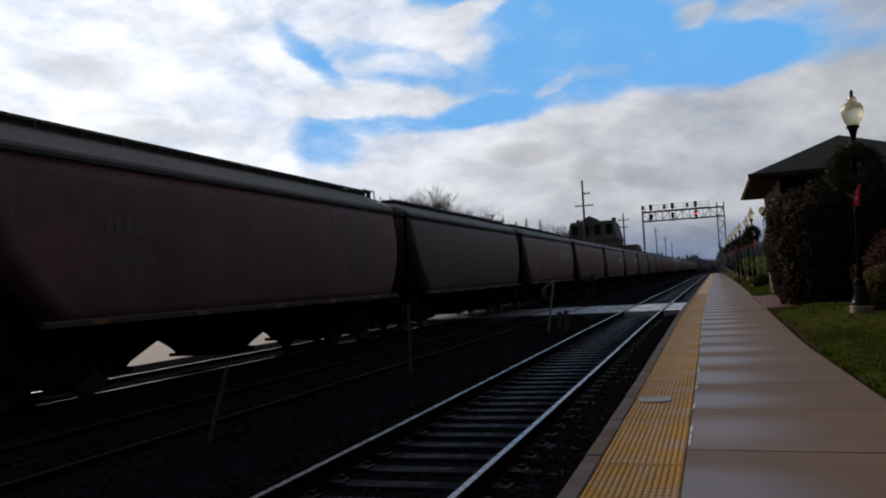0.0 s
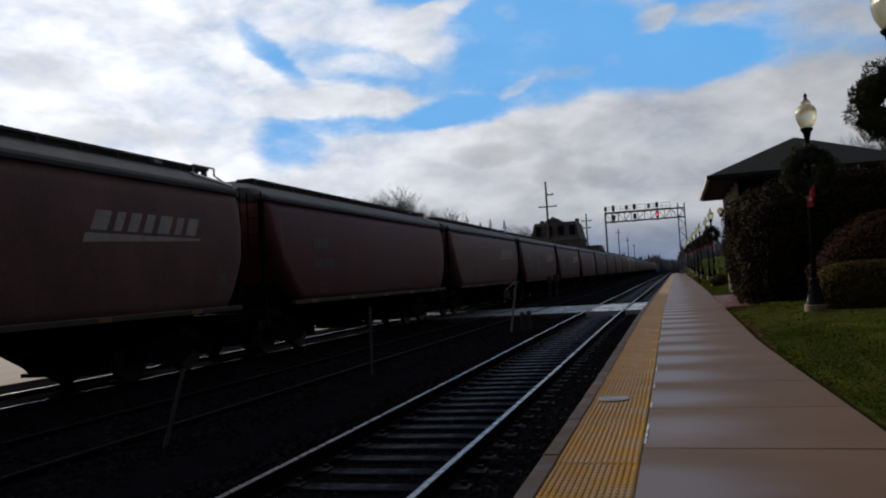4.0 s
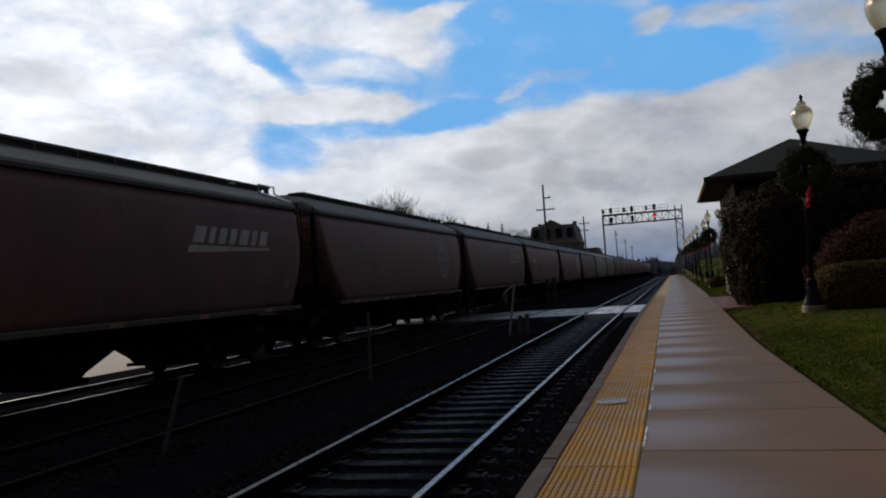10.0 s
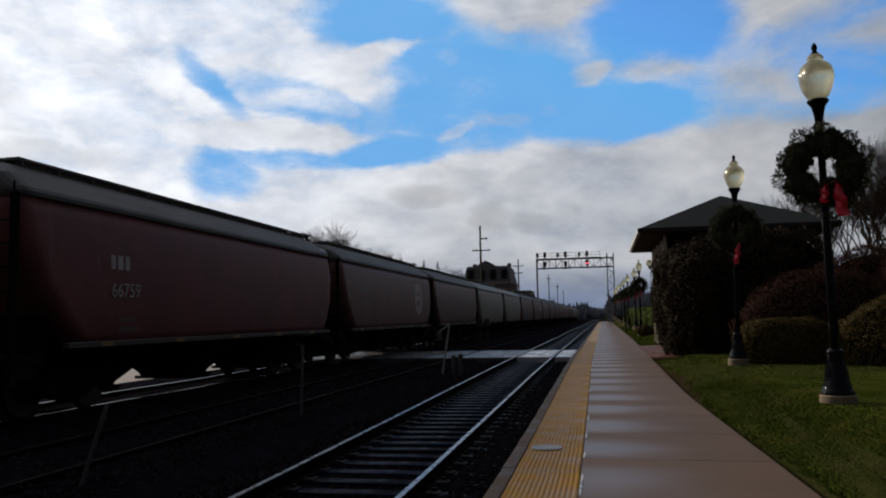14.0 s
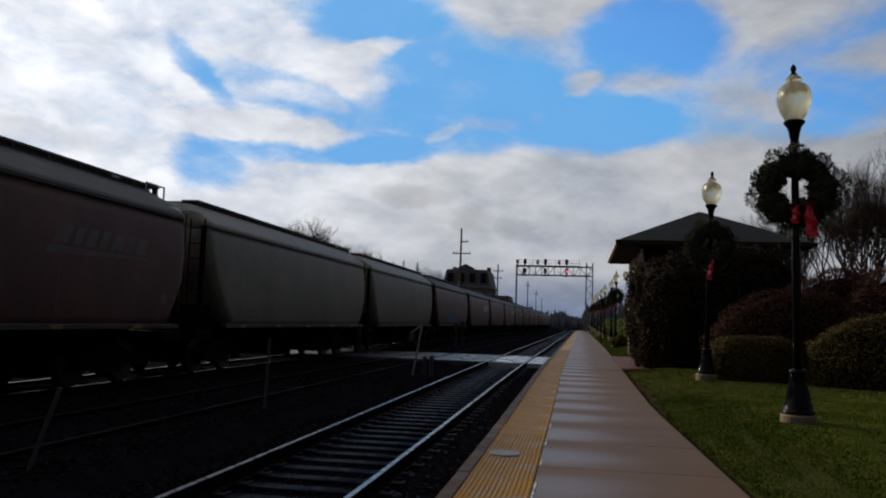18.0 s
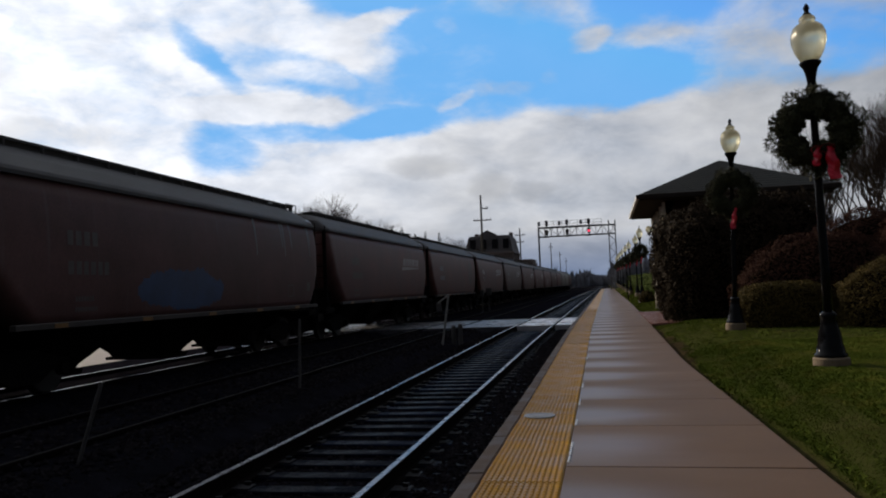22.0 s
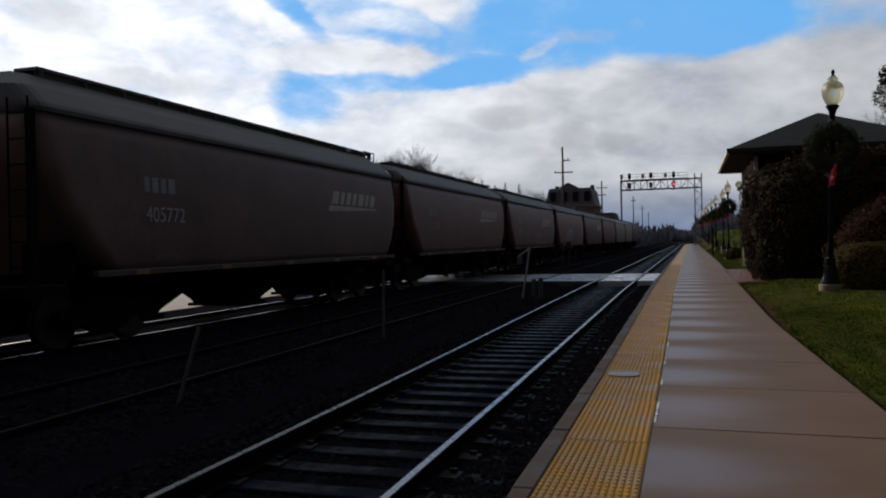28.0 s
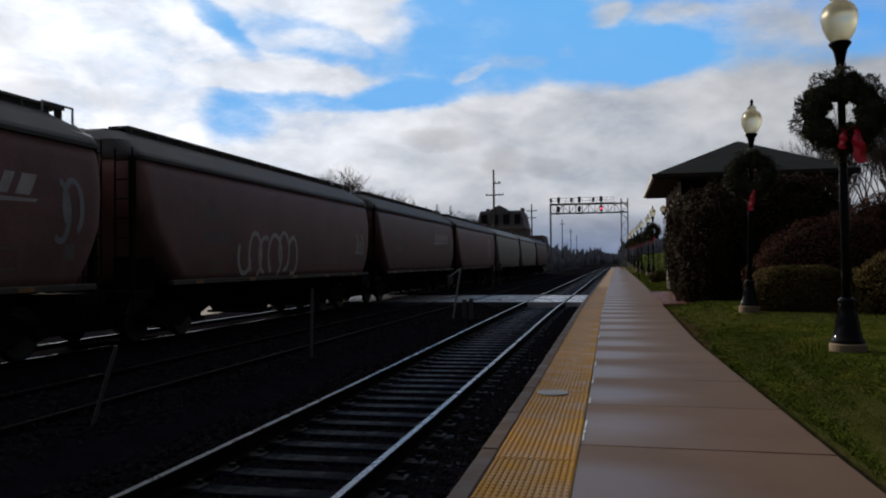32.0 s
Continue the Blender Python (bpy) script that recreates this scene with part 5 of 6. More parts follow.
# ---- shrubs and hedges ----
def shrub(name, blobs, n, size, mat, label, category, seed, long=1.6, group="", power=2.0, rough=0.17):
    """blobs: (x, y, z, rx, ry, rz); leaves lie on the outer skin of their union, uneven and with gaps, over a
    near-black core standing in for inner shade.
    """
    rng = np.random.default_rng(seed)
    top = anchor(name, Matrix.Translation((blobs[0][0], blobs[0][1], 0.1)), label, category, group)
    o = np.array([blobs[0][0], blobs[0][1], 0.1])
    area = np.array([b[3] * b[5] + b[4] * b[5] + b[3] * b[4] for b in blobs])
    pts_all, nr_all = [], []
    for b, k in zip(blobs, (n * area / area.sum()).astype(int)):
        c, r = np.array(b[:3]), np.array(b[3:6])
        d = rng.normal(0, 1, (k, 3))
        d /= (np.abs(d) ** power).sum(1)[:, None] ** (1 / power)
        bump = np.array([noise.fractal(tuple(q * 2.6 + c * 0.7), 0.8, 2.0, 4) for q in d])
        rad = 1 + rough * bump - np.abs(rng.normal(0, 0.03, k)) + rng.normal(0, 0.012, k)
        p = c + d * r * rad[:, None]
        keep = p[:, 2] > 0.12
        for e in blobs:
            if e is not b:
                keep &= (((p - np.array(e[:3])) / (np.array(e[3:6]) * 0.86)) ** 2).sum(1) > 1
        pts_all.append(p[keep] - o), nr_all.append((d / r)[keep])
    pts, nr = np.concatenate(pts_all), np.concatenate(nr_all)
    nr /= np.linalg.norm(nr, axis=1)[:, None]
    scatter_quads("foliage", pts, nr, size, mat, top, rng, long)
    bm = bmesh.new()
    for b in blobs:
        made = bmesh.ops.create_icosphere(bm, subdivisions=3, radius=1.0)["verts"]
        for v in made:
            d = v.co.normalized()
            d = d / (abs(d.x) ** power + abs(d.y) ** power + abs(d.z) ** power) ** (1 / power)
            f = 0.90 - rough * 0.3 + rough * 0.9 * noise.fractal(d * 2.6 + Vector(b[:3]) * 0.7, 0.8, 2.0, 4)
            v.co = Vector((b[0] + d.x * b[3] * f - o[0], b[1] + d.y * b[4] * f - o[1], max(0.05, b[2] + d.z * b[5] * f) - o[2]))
    part("inner_shade_core", bm, M_CORE, top, smooth=True)
    return top


shrub("yew_bush", [(3.15, 27.7, 1.6, 1.3, 1.4, 2.2), (4.5, 28.2, 2.0, 1.7, 1.5, 2.3), (6.0, 28.4, 2.0, 1.5, 1.4, 2.25), (2.42, 28.4, 1.95, 0.85, 1.1, 1.75)], 110000, 0.045, M_BUSH, "tall dark overgrown evergreen bush before the depot", "bush", 31, power=2.6)
shrub("bare_bush", [(6.1, 24.4, 0.7, 2.5, 1.4, 2.0), (7.7, 25.6, 0.9, 2.2, 1.4, 2.45), (9.9, 24.3, 0.9, 2.8, 1.5, 2.85)], 140000, 0.025, M_BUSHRED, "rounded reddish-brown bare winter bush", "bush", 32, 3.0, rough=0.07)
shrub("clipped_hedge", [(4.45, 21.6, 0.50, 1.15, 0.85, 0.80)], 45000, 0.028, M_HEDGE, "low clipped green-brown hedge on the lawn", "hedge", 33, power=3.6, rough=0.06)
shrub("mounded_hedge", [(7.75, 20.7, 0.45, 2.35, 1.3, 1.50), (10.7, 20.3, 0.5, 2.4, 1.3, 1.62)], 100000, 0.028, M_HEDGE, "rounded green-brown mounded hedge on the lawn", "hedge", 34, power=2.4, rough=0.07)
shrub("small_shrub", [(2.5, 52.0, 0.4, 0.5, 0.5, 0.45)], 900, 0.07, M_HEDGE, "small green shrub beside the depot", "shrub", 35)


for k in range(5):
    hy = 62.0 + 15.0 * k
    shrub("long_hedge", [(4.3 - 0.004 * hy, hy, 0.75 + 0.005 * hy, 0.8, 8.2, 1.0)], 9000, 0.10, M_LONGHEDGE, "long low green hedge behind the lamp row", "hedge", 60 + k, group="hedges behind the lamp row", power=3.4, rough=0.05)


# ---- depot ----
def build_depot():
    x0, x1, y0, y1, zb, ze = 2.5, 7.5, 32.6, 40.7, 0.0, 4.66
    dp = anchor("depot", pose(x0, y0, zb), "brick railway depot with low dark hipped roof", "building")
    o = Vector((x0, y0, zb))

    def wall(a, b, openings):
        """A wall 0.3 m thick from a to b with openings (start, end, low, high)."""
        a, b = Vector(a), Vector(b)
        d = (b - a).normalized()
        nrm = Vector((d.y, -d.x))
        ln = (b - a).length
        us = sorted({0.0, ln, *[v for q in openings for v in q[:2]]})
        vs = sorted({zb - 0.3, ze, *[v for q in openings for v in q[2:4]]})
        bm = bmesh.new()
        for u0, u1 in zip(us, us[1:]):
            for v0, v1 in zip(vs, vs[1:]):
                if any(q[0] <= u0 and u1 <= q[1] and q[2] <= v0 and v1 <= q[3] for q in openings):
                    continue
                p = [a + d * u0, a + d * u1, a + d * u1 - nrm * 0.3, a + d * u0 - nrm * 0.3]
                lo = [bm.verts.new((q.x - o.x, q.y - o.y, v0 - o.z)) for q in p]
                hi = [bm.verts.new((q.x - o.x, q.y - o.y, v1 - o.z)) for q in p]
                bm.faces.new(lo[::-1]), bm.faces.new(hi)
                for i in range(4):
                    bm.faces.new((lo[i], lo[(i + 1) % 4], hi[(i + 1) % 4], hi[i]))
        bmesh.ops.remove_doubles(bm, verts=bm.verts, dist=0.0005)
        part("wall", bm, M_WALL, dp)
        for u0, u1, v0, v1 in openings:
            bm = bmesh.new()
            for p0, p1, q0, q1 in ((u0 - 0.10, u0 + 0.06, v0 - 0.1, v1 + 0.1), (u1 - 0.06, u1 + 0.10, v0 - 0.1, v1 + 0.1), (u0, u1, v1 - 0.05, v1 + 0.12), (u0, u1, v0 - 0.12, v0 + 0.05), (u0, u1, (v0 + v1) / 2 - 0.03, (v0 + v1) / 2 + 0.03)):
                c = [a + d * p0 + nrm * 0.02, a + d * p1 + nrm * 0.02, a + d * p1 - nrm * 0.08, a + d * p0 - nrm * 0.08]
                lo = [bm.verts.new((q.x - o.x, q.y - o.y, q0 - o.z)) for q in c]
                hi = [bm.verts.new((q.x - o.x, q.y - o.y, q1 - o.z)) for q in c]
                bm.faces.new(lo[::-1]), bm.faces.new(hi)
                for i in range(4):
                    bm.faces.new((lo[i], lo[(i + 1) % 4], hi[(i + 1) % 4], hi[i]))
            fr = part("window_frame", bm, M_FASCIA, dp, "dark painted window frame")
            bm = bmesh.new()
            c = [a + d * u0 - nrm * 0.12, a + d * u1 - nrm * 0.12]
            bm.faces.new([bm.verts.new((q.x - o.x, q.y - o.y, v - o.z)) for q, v in ((c[0], v0), (c[1], v0), (c[1], v1), (c[0], v1))])
            part("pane", bm, M_WINDOW, fr)

    wall((x0, y1), (x0, y0), [(0.6, 1.6, 1.0, 3.3), (2.5, 3.5, 0.1, 3.3), (4.4, 5.4, 1.0, 3.3), (6.4, 7.4, 1.0, 3.3)])
    wall((x0, y0), (x1, y0), [(1.0, 2.0, 1.0, 3.3), (3.2, 4.2, 1.0, 3.3)])
    wall((x1, y0), (x1, y1), [])
    wall((x1, y1), (x0, y1), [])
    for yy in (y0 + 0.25, y0 + 2.2, y0 + 4.5, y0 + 6.4, y1 - 0.1):
        bm = bmesh.new()
        soft_box(bm, -0.13, yy - o.y - 0.08, 0, 0.06, yy - o.y + 0.08, 4.6, 0.01)
        part("pilaster", bm, M_TRIM, dp, "cream painted pilaster")
    # roof: hipped planes with courses of shingles, and boxed eaves
    X0, X1, Y0, Y1 = 1.38, 8.7, 31.6, 41.5
    zr, inset = 6.42, 3.29
    cx = 4.95
    A, B, C, D = (X0, Y0, 4.80), (X1, Y0, 4.80), (X1, Y1, 4.80), (X0, Y1, 4.80)
    E, F = (cx, Y0 + inset, zr), (cx, Y1 - inset, zr)
    bm = bmesh.new()
    quad_box(bm, X0 - o.x + 0.06, Y0 - o.y + 0.06, 4.62, X1 - o.x - 0.06, Y1 - o.y - 0.06, 4.79)
    part("soffit", bm, M_FASCIA, dp, "grey boxed eaves")
    for p, q, mt in (((X0 - 0.05, Y0 - 0.05), (X1 + 0.05, Y0 + 0.05), M_FASCIA), ((X0 - 0.05, Y1 - 0.05), (X1 + 0.05, Y1 + 0.05), M_FASCIA), ((X0 - 0.05, Y0 + 0.05), (X0 + 0.05, Y1 - 0.05), M_GUTTER), ((X1 - 0.05, Y0 + 0.05), (X1 + 0.05, Y1 - 0.05), M_FASCIA)):
        bm = bmesh.new()
        soft_box(bm, p[0] - o.x, p[1] - o.y, 4.66, q[0] - o.x, q[1] - o.y, 4.83, 0.02)
        part("gutter", bm, mt, dp, "pale painted gutter" if mt is M_GUTTER else "dark painted fascia board")
    roof = new("roof")
    roof.parent = dp
    tagged(roof, "dark grey-green shingled hipped roof")
    for quad in ((A, B, E, E), (B, C, F, E), (C, D, F, F), (D, A, E, F)):
        a, b, c, d = [Vector(p) - o for p in quad]
        rows = 14
        for i in range(rows):
            f0, f1 = i / rows, min(1.0, (i + 1.25) / rows)
            p, q = a.lerp(d, f0), b.lerp(c, f0)
            r, s = b.lerp(c, f1), a.lerp(d, f1)
            n = (b - a).cross(d - a).normalized()
            up = n if n.z > 0 else -n
            bm = bmesh.new()
            v = [bm.verts.new(t) for t in (p + up * 0.018, q + up * 0.018, r + up * 0.006, s + up * 0.006)]
            w = [bm.verts.new(t) for t in (p - up * 0.01, q - up * 0.01)]
            if (v[2].co - v[3].co).length > 1e-4:
                bm.faces.new(v)
            else:
                bm.faces.new(v[:3])
            bm.faces.new((w[0], w[1], v[1], v[0]))
            part("shingle_course", bm, M_ROOF, roof)
    bm = bmesh.new()
    f = [bm.verts.new(Vector(p) - o - Vector((0, 0, 0.02))) for p in (A, B, C, D, E, F)]
    for idx in ((0, 1, 4), (1, 2, 5, 4), (2, 3, 5), (3, 0, 4, 5)):
        bm.faces.new([f[i] for i in idx])
    part("roof_deck", bm, M_ROOF, roof)


build_depot()


def build_wall_lamp():
    wl = anchor("wall_lamp", pose(2.2, 40.0, 3.95), "pale globe wall lamp on the depot corner", "lamp")
    bm = bmesh.new()
    tube(bm, (0.3, 0, -0.22), (0.0, 0, -0.22), 0.025, seg=8)
    tube(bm, (0, 0, -0.24), (0, 0, -0.13), 0.03, 0.07, 10)
    part("bracket", bm, M_IRON, wl)
    bm = bmesh.new()
    lathe(bm, [(0.07, -0.13), (0.14, -0.06), (0.165, 0.03), (0.14, 0.12), (0.07, 0.18), (0.03, 0.20)], 18)
    part("globe", bm, M_GLOBE, wl, "pale yellow globe", smooth=True)


build_wall_lamp()


def build_lawn_bits():
    sp = anchor("sign_post", pose(1.75, 68.0, 0.05), "thin dark sign post beside the platform", "sign post")
    bm = bmesh.new()
    tube(bm, (0, 0, -0.2), (0, 0, 2.2), 0.05, 0.045, 8)
    part("post", bm, M_IRON, sp)
    bm = bmesh.new()
    soft_box(bm, -0.16, -0.07, 1.55, 0.16, -0.05, 1.72, 0.004)
    part("plate", bm, M_POST, sp, "small pale plate")
    bm = bmesh.new()
    lathe(bm, [(0.24, -0.1), (0.24, 0.05), (0.20, 0.08), (0.05, 0.09)], 18)
    ob = tagged(part("valve_cover", bm, M_COVER), "small pale round cover on the lawn", "cover")
    ob.matrix_basis = Matrix.Translation((2.25, 52.5, 0.22))


build_lawn_bits()


# ---- conifers behind the train ----
def conifer(x, y, h, seed):
    rng = random.Random(seed)
    tr = anchor("conifer", pose(x, y, -0.3), "small dark conifer beyond the freight train", "tree", "conifers beyond the tracks")
    bm = bmesh.new()
    tube(bm, (0, 0, 0), (0, 0, h), 0.14, 0.02, 6)
    part("trunk", bm, M_BARK, tr)
    bm = bmesh.new()
    z = 0.8
    while z < h - 0.1:
        r = 0.24 * (h - z) ** 0.8 + 0.12
        for k in range(9):
            a = rng.uniform(0, 6.28)
            d = Vector((math.cos(a), math.sin(a), rng.uniform(-0.15, 0.35)))
            tip = Vector((0, 0, z)) + d * r * rng.uniform(0.6, 1.1)
            side = Vector((-d.y, d.x, 0)) * 0.14 * r
            mid = Vector((0, 0, z)) + d * r * 0.5
            v = [bm.verts.new(p) for p in ((0, 0, z), mid + side, tip, mid - side - Vector((0, 0, 0.08)))]
            bm.faces.new(v)
        z += 0.16
    part("crown", bm, M_WREATH, tr, "dark needled branches")


for i, (x, y, h) in enumerate(((-30.0, 110, 11.1), (-28.4, 110, 10.8), (-27.0, 112, 10.1), (-25.0, 110, 10.2), (-23.0, 110, 9.9))):
    conifer(x, y, h, 300 + i)


# ---- signal gantry ----
def build_gantry():
    Y, zt, zb, xl, xr = 158.0, 12.75, 11.0, -12.75, 2.2
    g = anchor("signal_gantry", pose(0, Y, 0), "grey lattice steel signal bridge spanning the tracks", "signal gantry")

    for name, z in (("top_chord", zt), ("bottom_chord", zb)):
        bm = bmesh.new()
        for dy in (-0.6, 0.6):
            quad_box(bm, xl, dy - 0.10, z - 0.11, xr, dy + 0.10, z + 0.11)
        part(name, bm, M_STEEL, g)
    bm = bmesh.new()
    n = 12
    for dy in (-0.6, 0.6):
        for k in range(n):
            xa, xb = xl + (xr - xl) * k / n, xl + (xr - xl) * (k + 1) / n
            tube(bm, (xa, dy, zb), (xa, dy, zt), 0.05, seg=5)
            tube(bm, (xa, dy, zb if k % 2 else zt), (xb, dy, zt if k % 2 else zb), 0.035, seg=5)
    tagged(part("lattice", bm, M_STEEL, g), kind="stuff")
    for x0, x1 in ((xl - 0.12, xl + 0.12), (xr - 1.35, xr - 1.15), (xr - 0.1, xr + 0.1)):
        bm = bmesh.new()
        for dy in (-0.6, 0.6):
            quad_box(bm, x0, dy - 0.1, -0.4, x1, dy + 0.1, zt + (0.9 if x0 > 0 else 0.2))
        part("leg", bm, M_STEEL, g)
    bm = bmesh.new()
    for k in range(11):
        z0, z1 = k * 1.2, (k + 1) * 1.2
        for dy in (-0.6, 0.6):
            tube(bm, (xr - 1.25, dy, z0 if k % 2 else z1), (xr, dy, z1 if k % 2 else z0), 0.04, seg=5)
    tagged(part("leg_bracing", bm, M_STEEL, g), kind="stuff")
    bm = bmesh.new()
    for z in (zt + 0.65, zt + 1.2):
        tube(bm, (xl, -0.9, z), (-0.35, -0.9, z), 0.035, seg=5)
    for k in range(9):
        x = xl + k * ((-0.35 - xl) / 8)
        tube(bm, (x, -0.9, zt), (x, -0.9, zt + 1.2), 0.03, seg=5)
    quad_box(bm, xl, -1.3, zt + 0.12, -0.3, -0.7, zt + 0.17)
    part("walkway_rail", bm, M_STEEL, g)
    for i, x in enumerate((-11.05, -7.05, -2.85)):
        for z, back in ((zt + 0.85, False), (zb + 0.75, False)):
            bm = bmesh.new()
            sec = [(0.30 * math.cos(k * math.pi / 8), z + 0.28 * (1 if k < 8 else -1) + 0.30 * math.sin(k * math.pi / 8)) for k in range(16)]
            a = [bm.verts.new((x + u, -1.25, v)) for u, v in sec]
            b = [bm.verts.new((x + u, -1.15, v)) for u, v in sec]
            for k in range(16):
                bm.faces.new((a[k], a[(k + 1) % 16], b[(k + 1) % 16], b[k]))
            bm.faces.new(a[::-1]), bm.faces.new(b)
            tube(bm, (x, -1.3, z - 0.9), (x, -1.3, z + 0.2), 0.05, seg=6)
            for dz in (-0.28, 0.0, 0.28):
                tube(bm, (x, -1.26, z + dz), (x, -1.5, z + dz), 0.11, 0.12, 10, cap=False)
            head = part("signal_head", bm, M_SIGBLACK, g, "black signal head with hooded lenses")
            if i == 2 and z < zt:
                bm = bmesh.new()
                lathe(bm, [(0.17, 0.0), (0.16, 0.03), (0.05, 0.05)], 14)
                bmesh.ops.transform(bm, matrix=Matrix.Translation((x, -1.30, z)) @ Euler((radians(90), 0, 0)).to_matrix().to_4x4(), verts=bm.verts)
                part("lens", bm, M_RED, head, "lit red signal lens")
        bm = bmesh.new()
        soft_box(bm, x - 1.75, -1.2, zt + 0.35, x - 1.25, -0.9, zt + 1.25, 0.1)
        part("signal_back", bm, M_STEEL, g, "grey rear of a signal head")
        bm = bmesh.new()
        lathe(bm, [(0.5, -0.12), (0.5, 0.0), (0.2, 0.05)], 12, (x - 0.1, -0.9, zb - 0.12))
        part("bracket", bm, M_SIGBLACK, g)


build_gantry()


# ---- utility poles ----
def build_pole(x, y, h, arms, label):
    pl = anchor("utility_pole", pose(x, y, -0.3), label, "utility pole", "utility poles beyond the tracks")
    bm = bmesh.new()
    tube(bm, (0, 0, 0), (0, 0, h), 0.17, 0.10, 8)
    part("pole", bm, M_POLE, pl)
    for z, half, off in arms:
        bm = bmesh.new()
        quad_box(bm, off - half, -0.06, z - 0.06, off + half, 0.06, z + 0.06)
        for s in (-0.9, -0.5, 0.5, 0.9):
            tube(bm, (off + s * half, 0, z + 0.06), (off + s * half, 0, z + 0.22), 0.035, seg=5)
        part("crossarm", bm, M_POLE, pl)


build_pole(-13.75, 90, 12.4, [(9.5, 1.05, 0.1), (10.85, 0.4, 0.4)], "tall wooden utility pole with two crossarms")
build_pole(-14.0, 134, 11.6, [(10.4, 0.9, 0), (9.2, 0.7, 0)], "wooden utility pole behind the freight train")
for i, (px, py) in enumerate(((-13.6, 205), (-14.6, 262), (-16.0, 330))):
    build_pole(px, py, 12.5, [(11.4, 0.6, 0)], "distant wooden utility pole beside the tracks")


# ---- building beyond the train ----
def build_block():
    Y, x0, x1 = 140.0, -24.6, -16.0
    hb = anchor("mansard_building", pose(x0, Y, -0.3), "dark masonry building with a steep mansard roof", "building")
    w = x1 - x0
    bm = bmesh.new()
    quad_box(bm, 0, 0, 0, w, 11, 7.6)
    part("wall", bm, M_GREYWALL, hb)
    bm = bmesh.new()
    soft_box(bm, -0.3, -0.3, 7.6, w + 0.3, 11.3, 8.0, 0.1)
    part("cornice", bm, M_GREYWALL, hb)
    bm = bmesh.new()
    rings = [[bm.verts.new(p) for p in ((a, a, z), (w - a, a, z), (w - a, 11 - a, z), (a, 11 - a, z))] for a, z in ((0.0, 8.0), (0.55, 10.7), (0.75, 11.0))]
    for a, b in zip(rings, rings[1:]):
        for i in range(4):
            bm.faces.new((a[i], a[(i + 1) % 4], b[(i + 1) % 4], b[i]))
    bm.faces.new(rings[-1])
    roof = part("roof", bm, M_SLATE, hb)
    bm = bmesh.new()
    v = [bm.verts.new(p) for p in ((2.6, 0.2, 9.6), (2.6, 0.2, 11.2), (4.1, 0.2, 12.0), (5.6, 0.2, 11.2), (5.6, 0.2, 9.6), (2.6, 3.2, 9.6), (2.6, 3.2, 11.2), (4.1, 3.2, 12.0), (5.6, 3.2, 11.2), (5.6, 3.2, 9.6))]
    for idx in ((4, 3, 2, 1, 0), (5, 6, 7, 8, 9), (0, 1, 6, 5), (1, 2, 7, 6), (2, 3, 8, 7), (3, 4, 9, 8)):
        bm.faces.new([v[i] for i in idx])
    part("dormer", bm, M_SLATE, hb)
    for zz in (1.2, 4.6, 8.6):
        for k in range(4):
            xx = 0.9 + k * 2.0
            bm = bmesh.new()
            quad_box(bm, xx, -0.08, zz, xx + 1.0, 0.3 if zz < 8 else 0.5, zz + 1.7)
            part("window", bm, M_WINDOW, hb)
    bm = bmesh.new()
    quad_box(bm, w, 2, 0, w + 3.2, 9, 6.5)
    part("side_wing", bm, M_GREYWALL, hb)
    for cxx in (1.0, w - 1.2):
        bm = bmesh.new()
        soft_box(bm, cxx, 5, 10.5, cxx + 0.7, 5.7, 11.7, 0.05)
        part("chimney", bm, M_GREYWALL, hb)


build_block()


# ---- bare trees ----
def bare_tree(x, y, h, spread, seed, label, levels=5, group=""):
    rng = random.Random(seed)
    tr = anchor("bare_tree", pose(x, y, -0.1), label, "tree", group)
    trunk, crown = bmesh.new(), bmesh.new()

    def grow(bm, p, d, ln, r, lv):
        q = p + d * ln * 0.5
        d2 = (d + Vector((rng.gauss(0, 0.13), rng.gauss(0, 0.13), rng.gauss(0, 0.06)))).normalized()
        e = q + d2 * ln * 0.5
        seg = 7 if lv == 0 else 4 if lv < 3 else 3
        tube(bm, p, q, r, r * 0.85, seg, cap=False)
        tube(bm, q, e, r * 0.85, r * 0.66, seg, cap=False)
        if lv >= levels:
            return
        for k in range(rng.choice((3, 3, 4) if levels == 6 else (2, 3, 4)) if lv else 5):
            a = rng.uniform(0, 2 * math.pi)
            sp = spread * rng.uniform(0.55, 1.15)
            side = Vector((math.cos(a), math.sin(a), 0))
            nd_ = (d2 + side * sp + Vector((0, 0, 0.32))).normalized()
            grow(crown, e if k < 2 else q.lerp(e, rng.uniform(0.2, 0.9)), nd_, ln * rng.uniform(0.62, 0.86), r * rng.uniform(0.5, 0.66), lv + 1)

    grow(trunk, Vector((0, 0, 0)), Vector((0, 0, 1)), h * 0.30, h * 0.015, 0)
    part("trunk", trunk, M_BARK, tr)
    part("crown", crown, M_BARK, tr, "fine bare winter twigs")


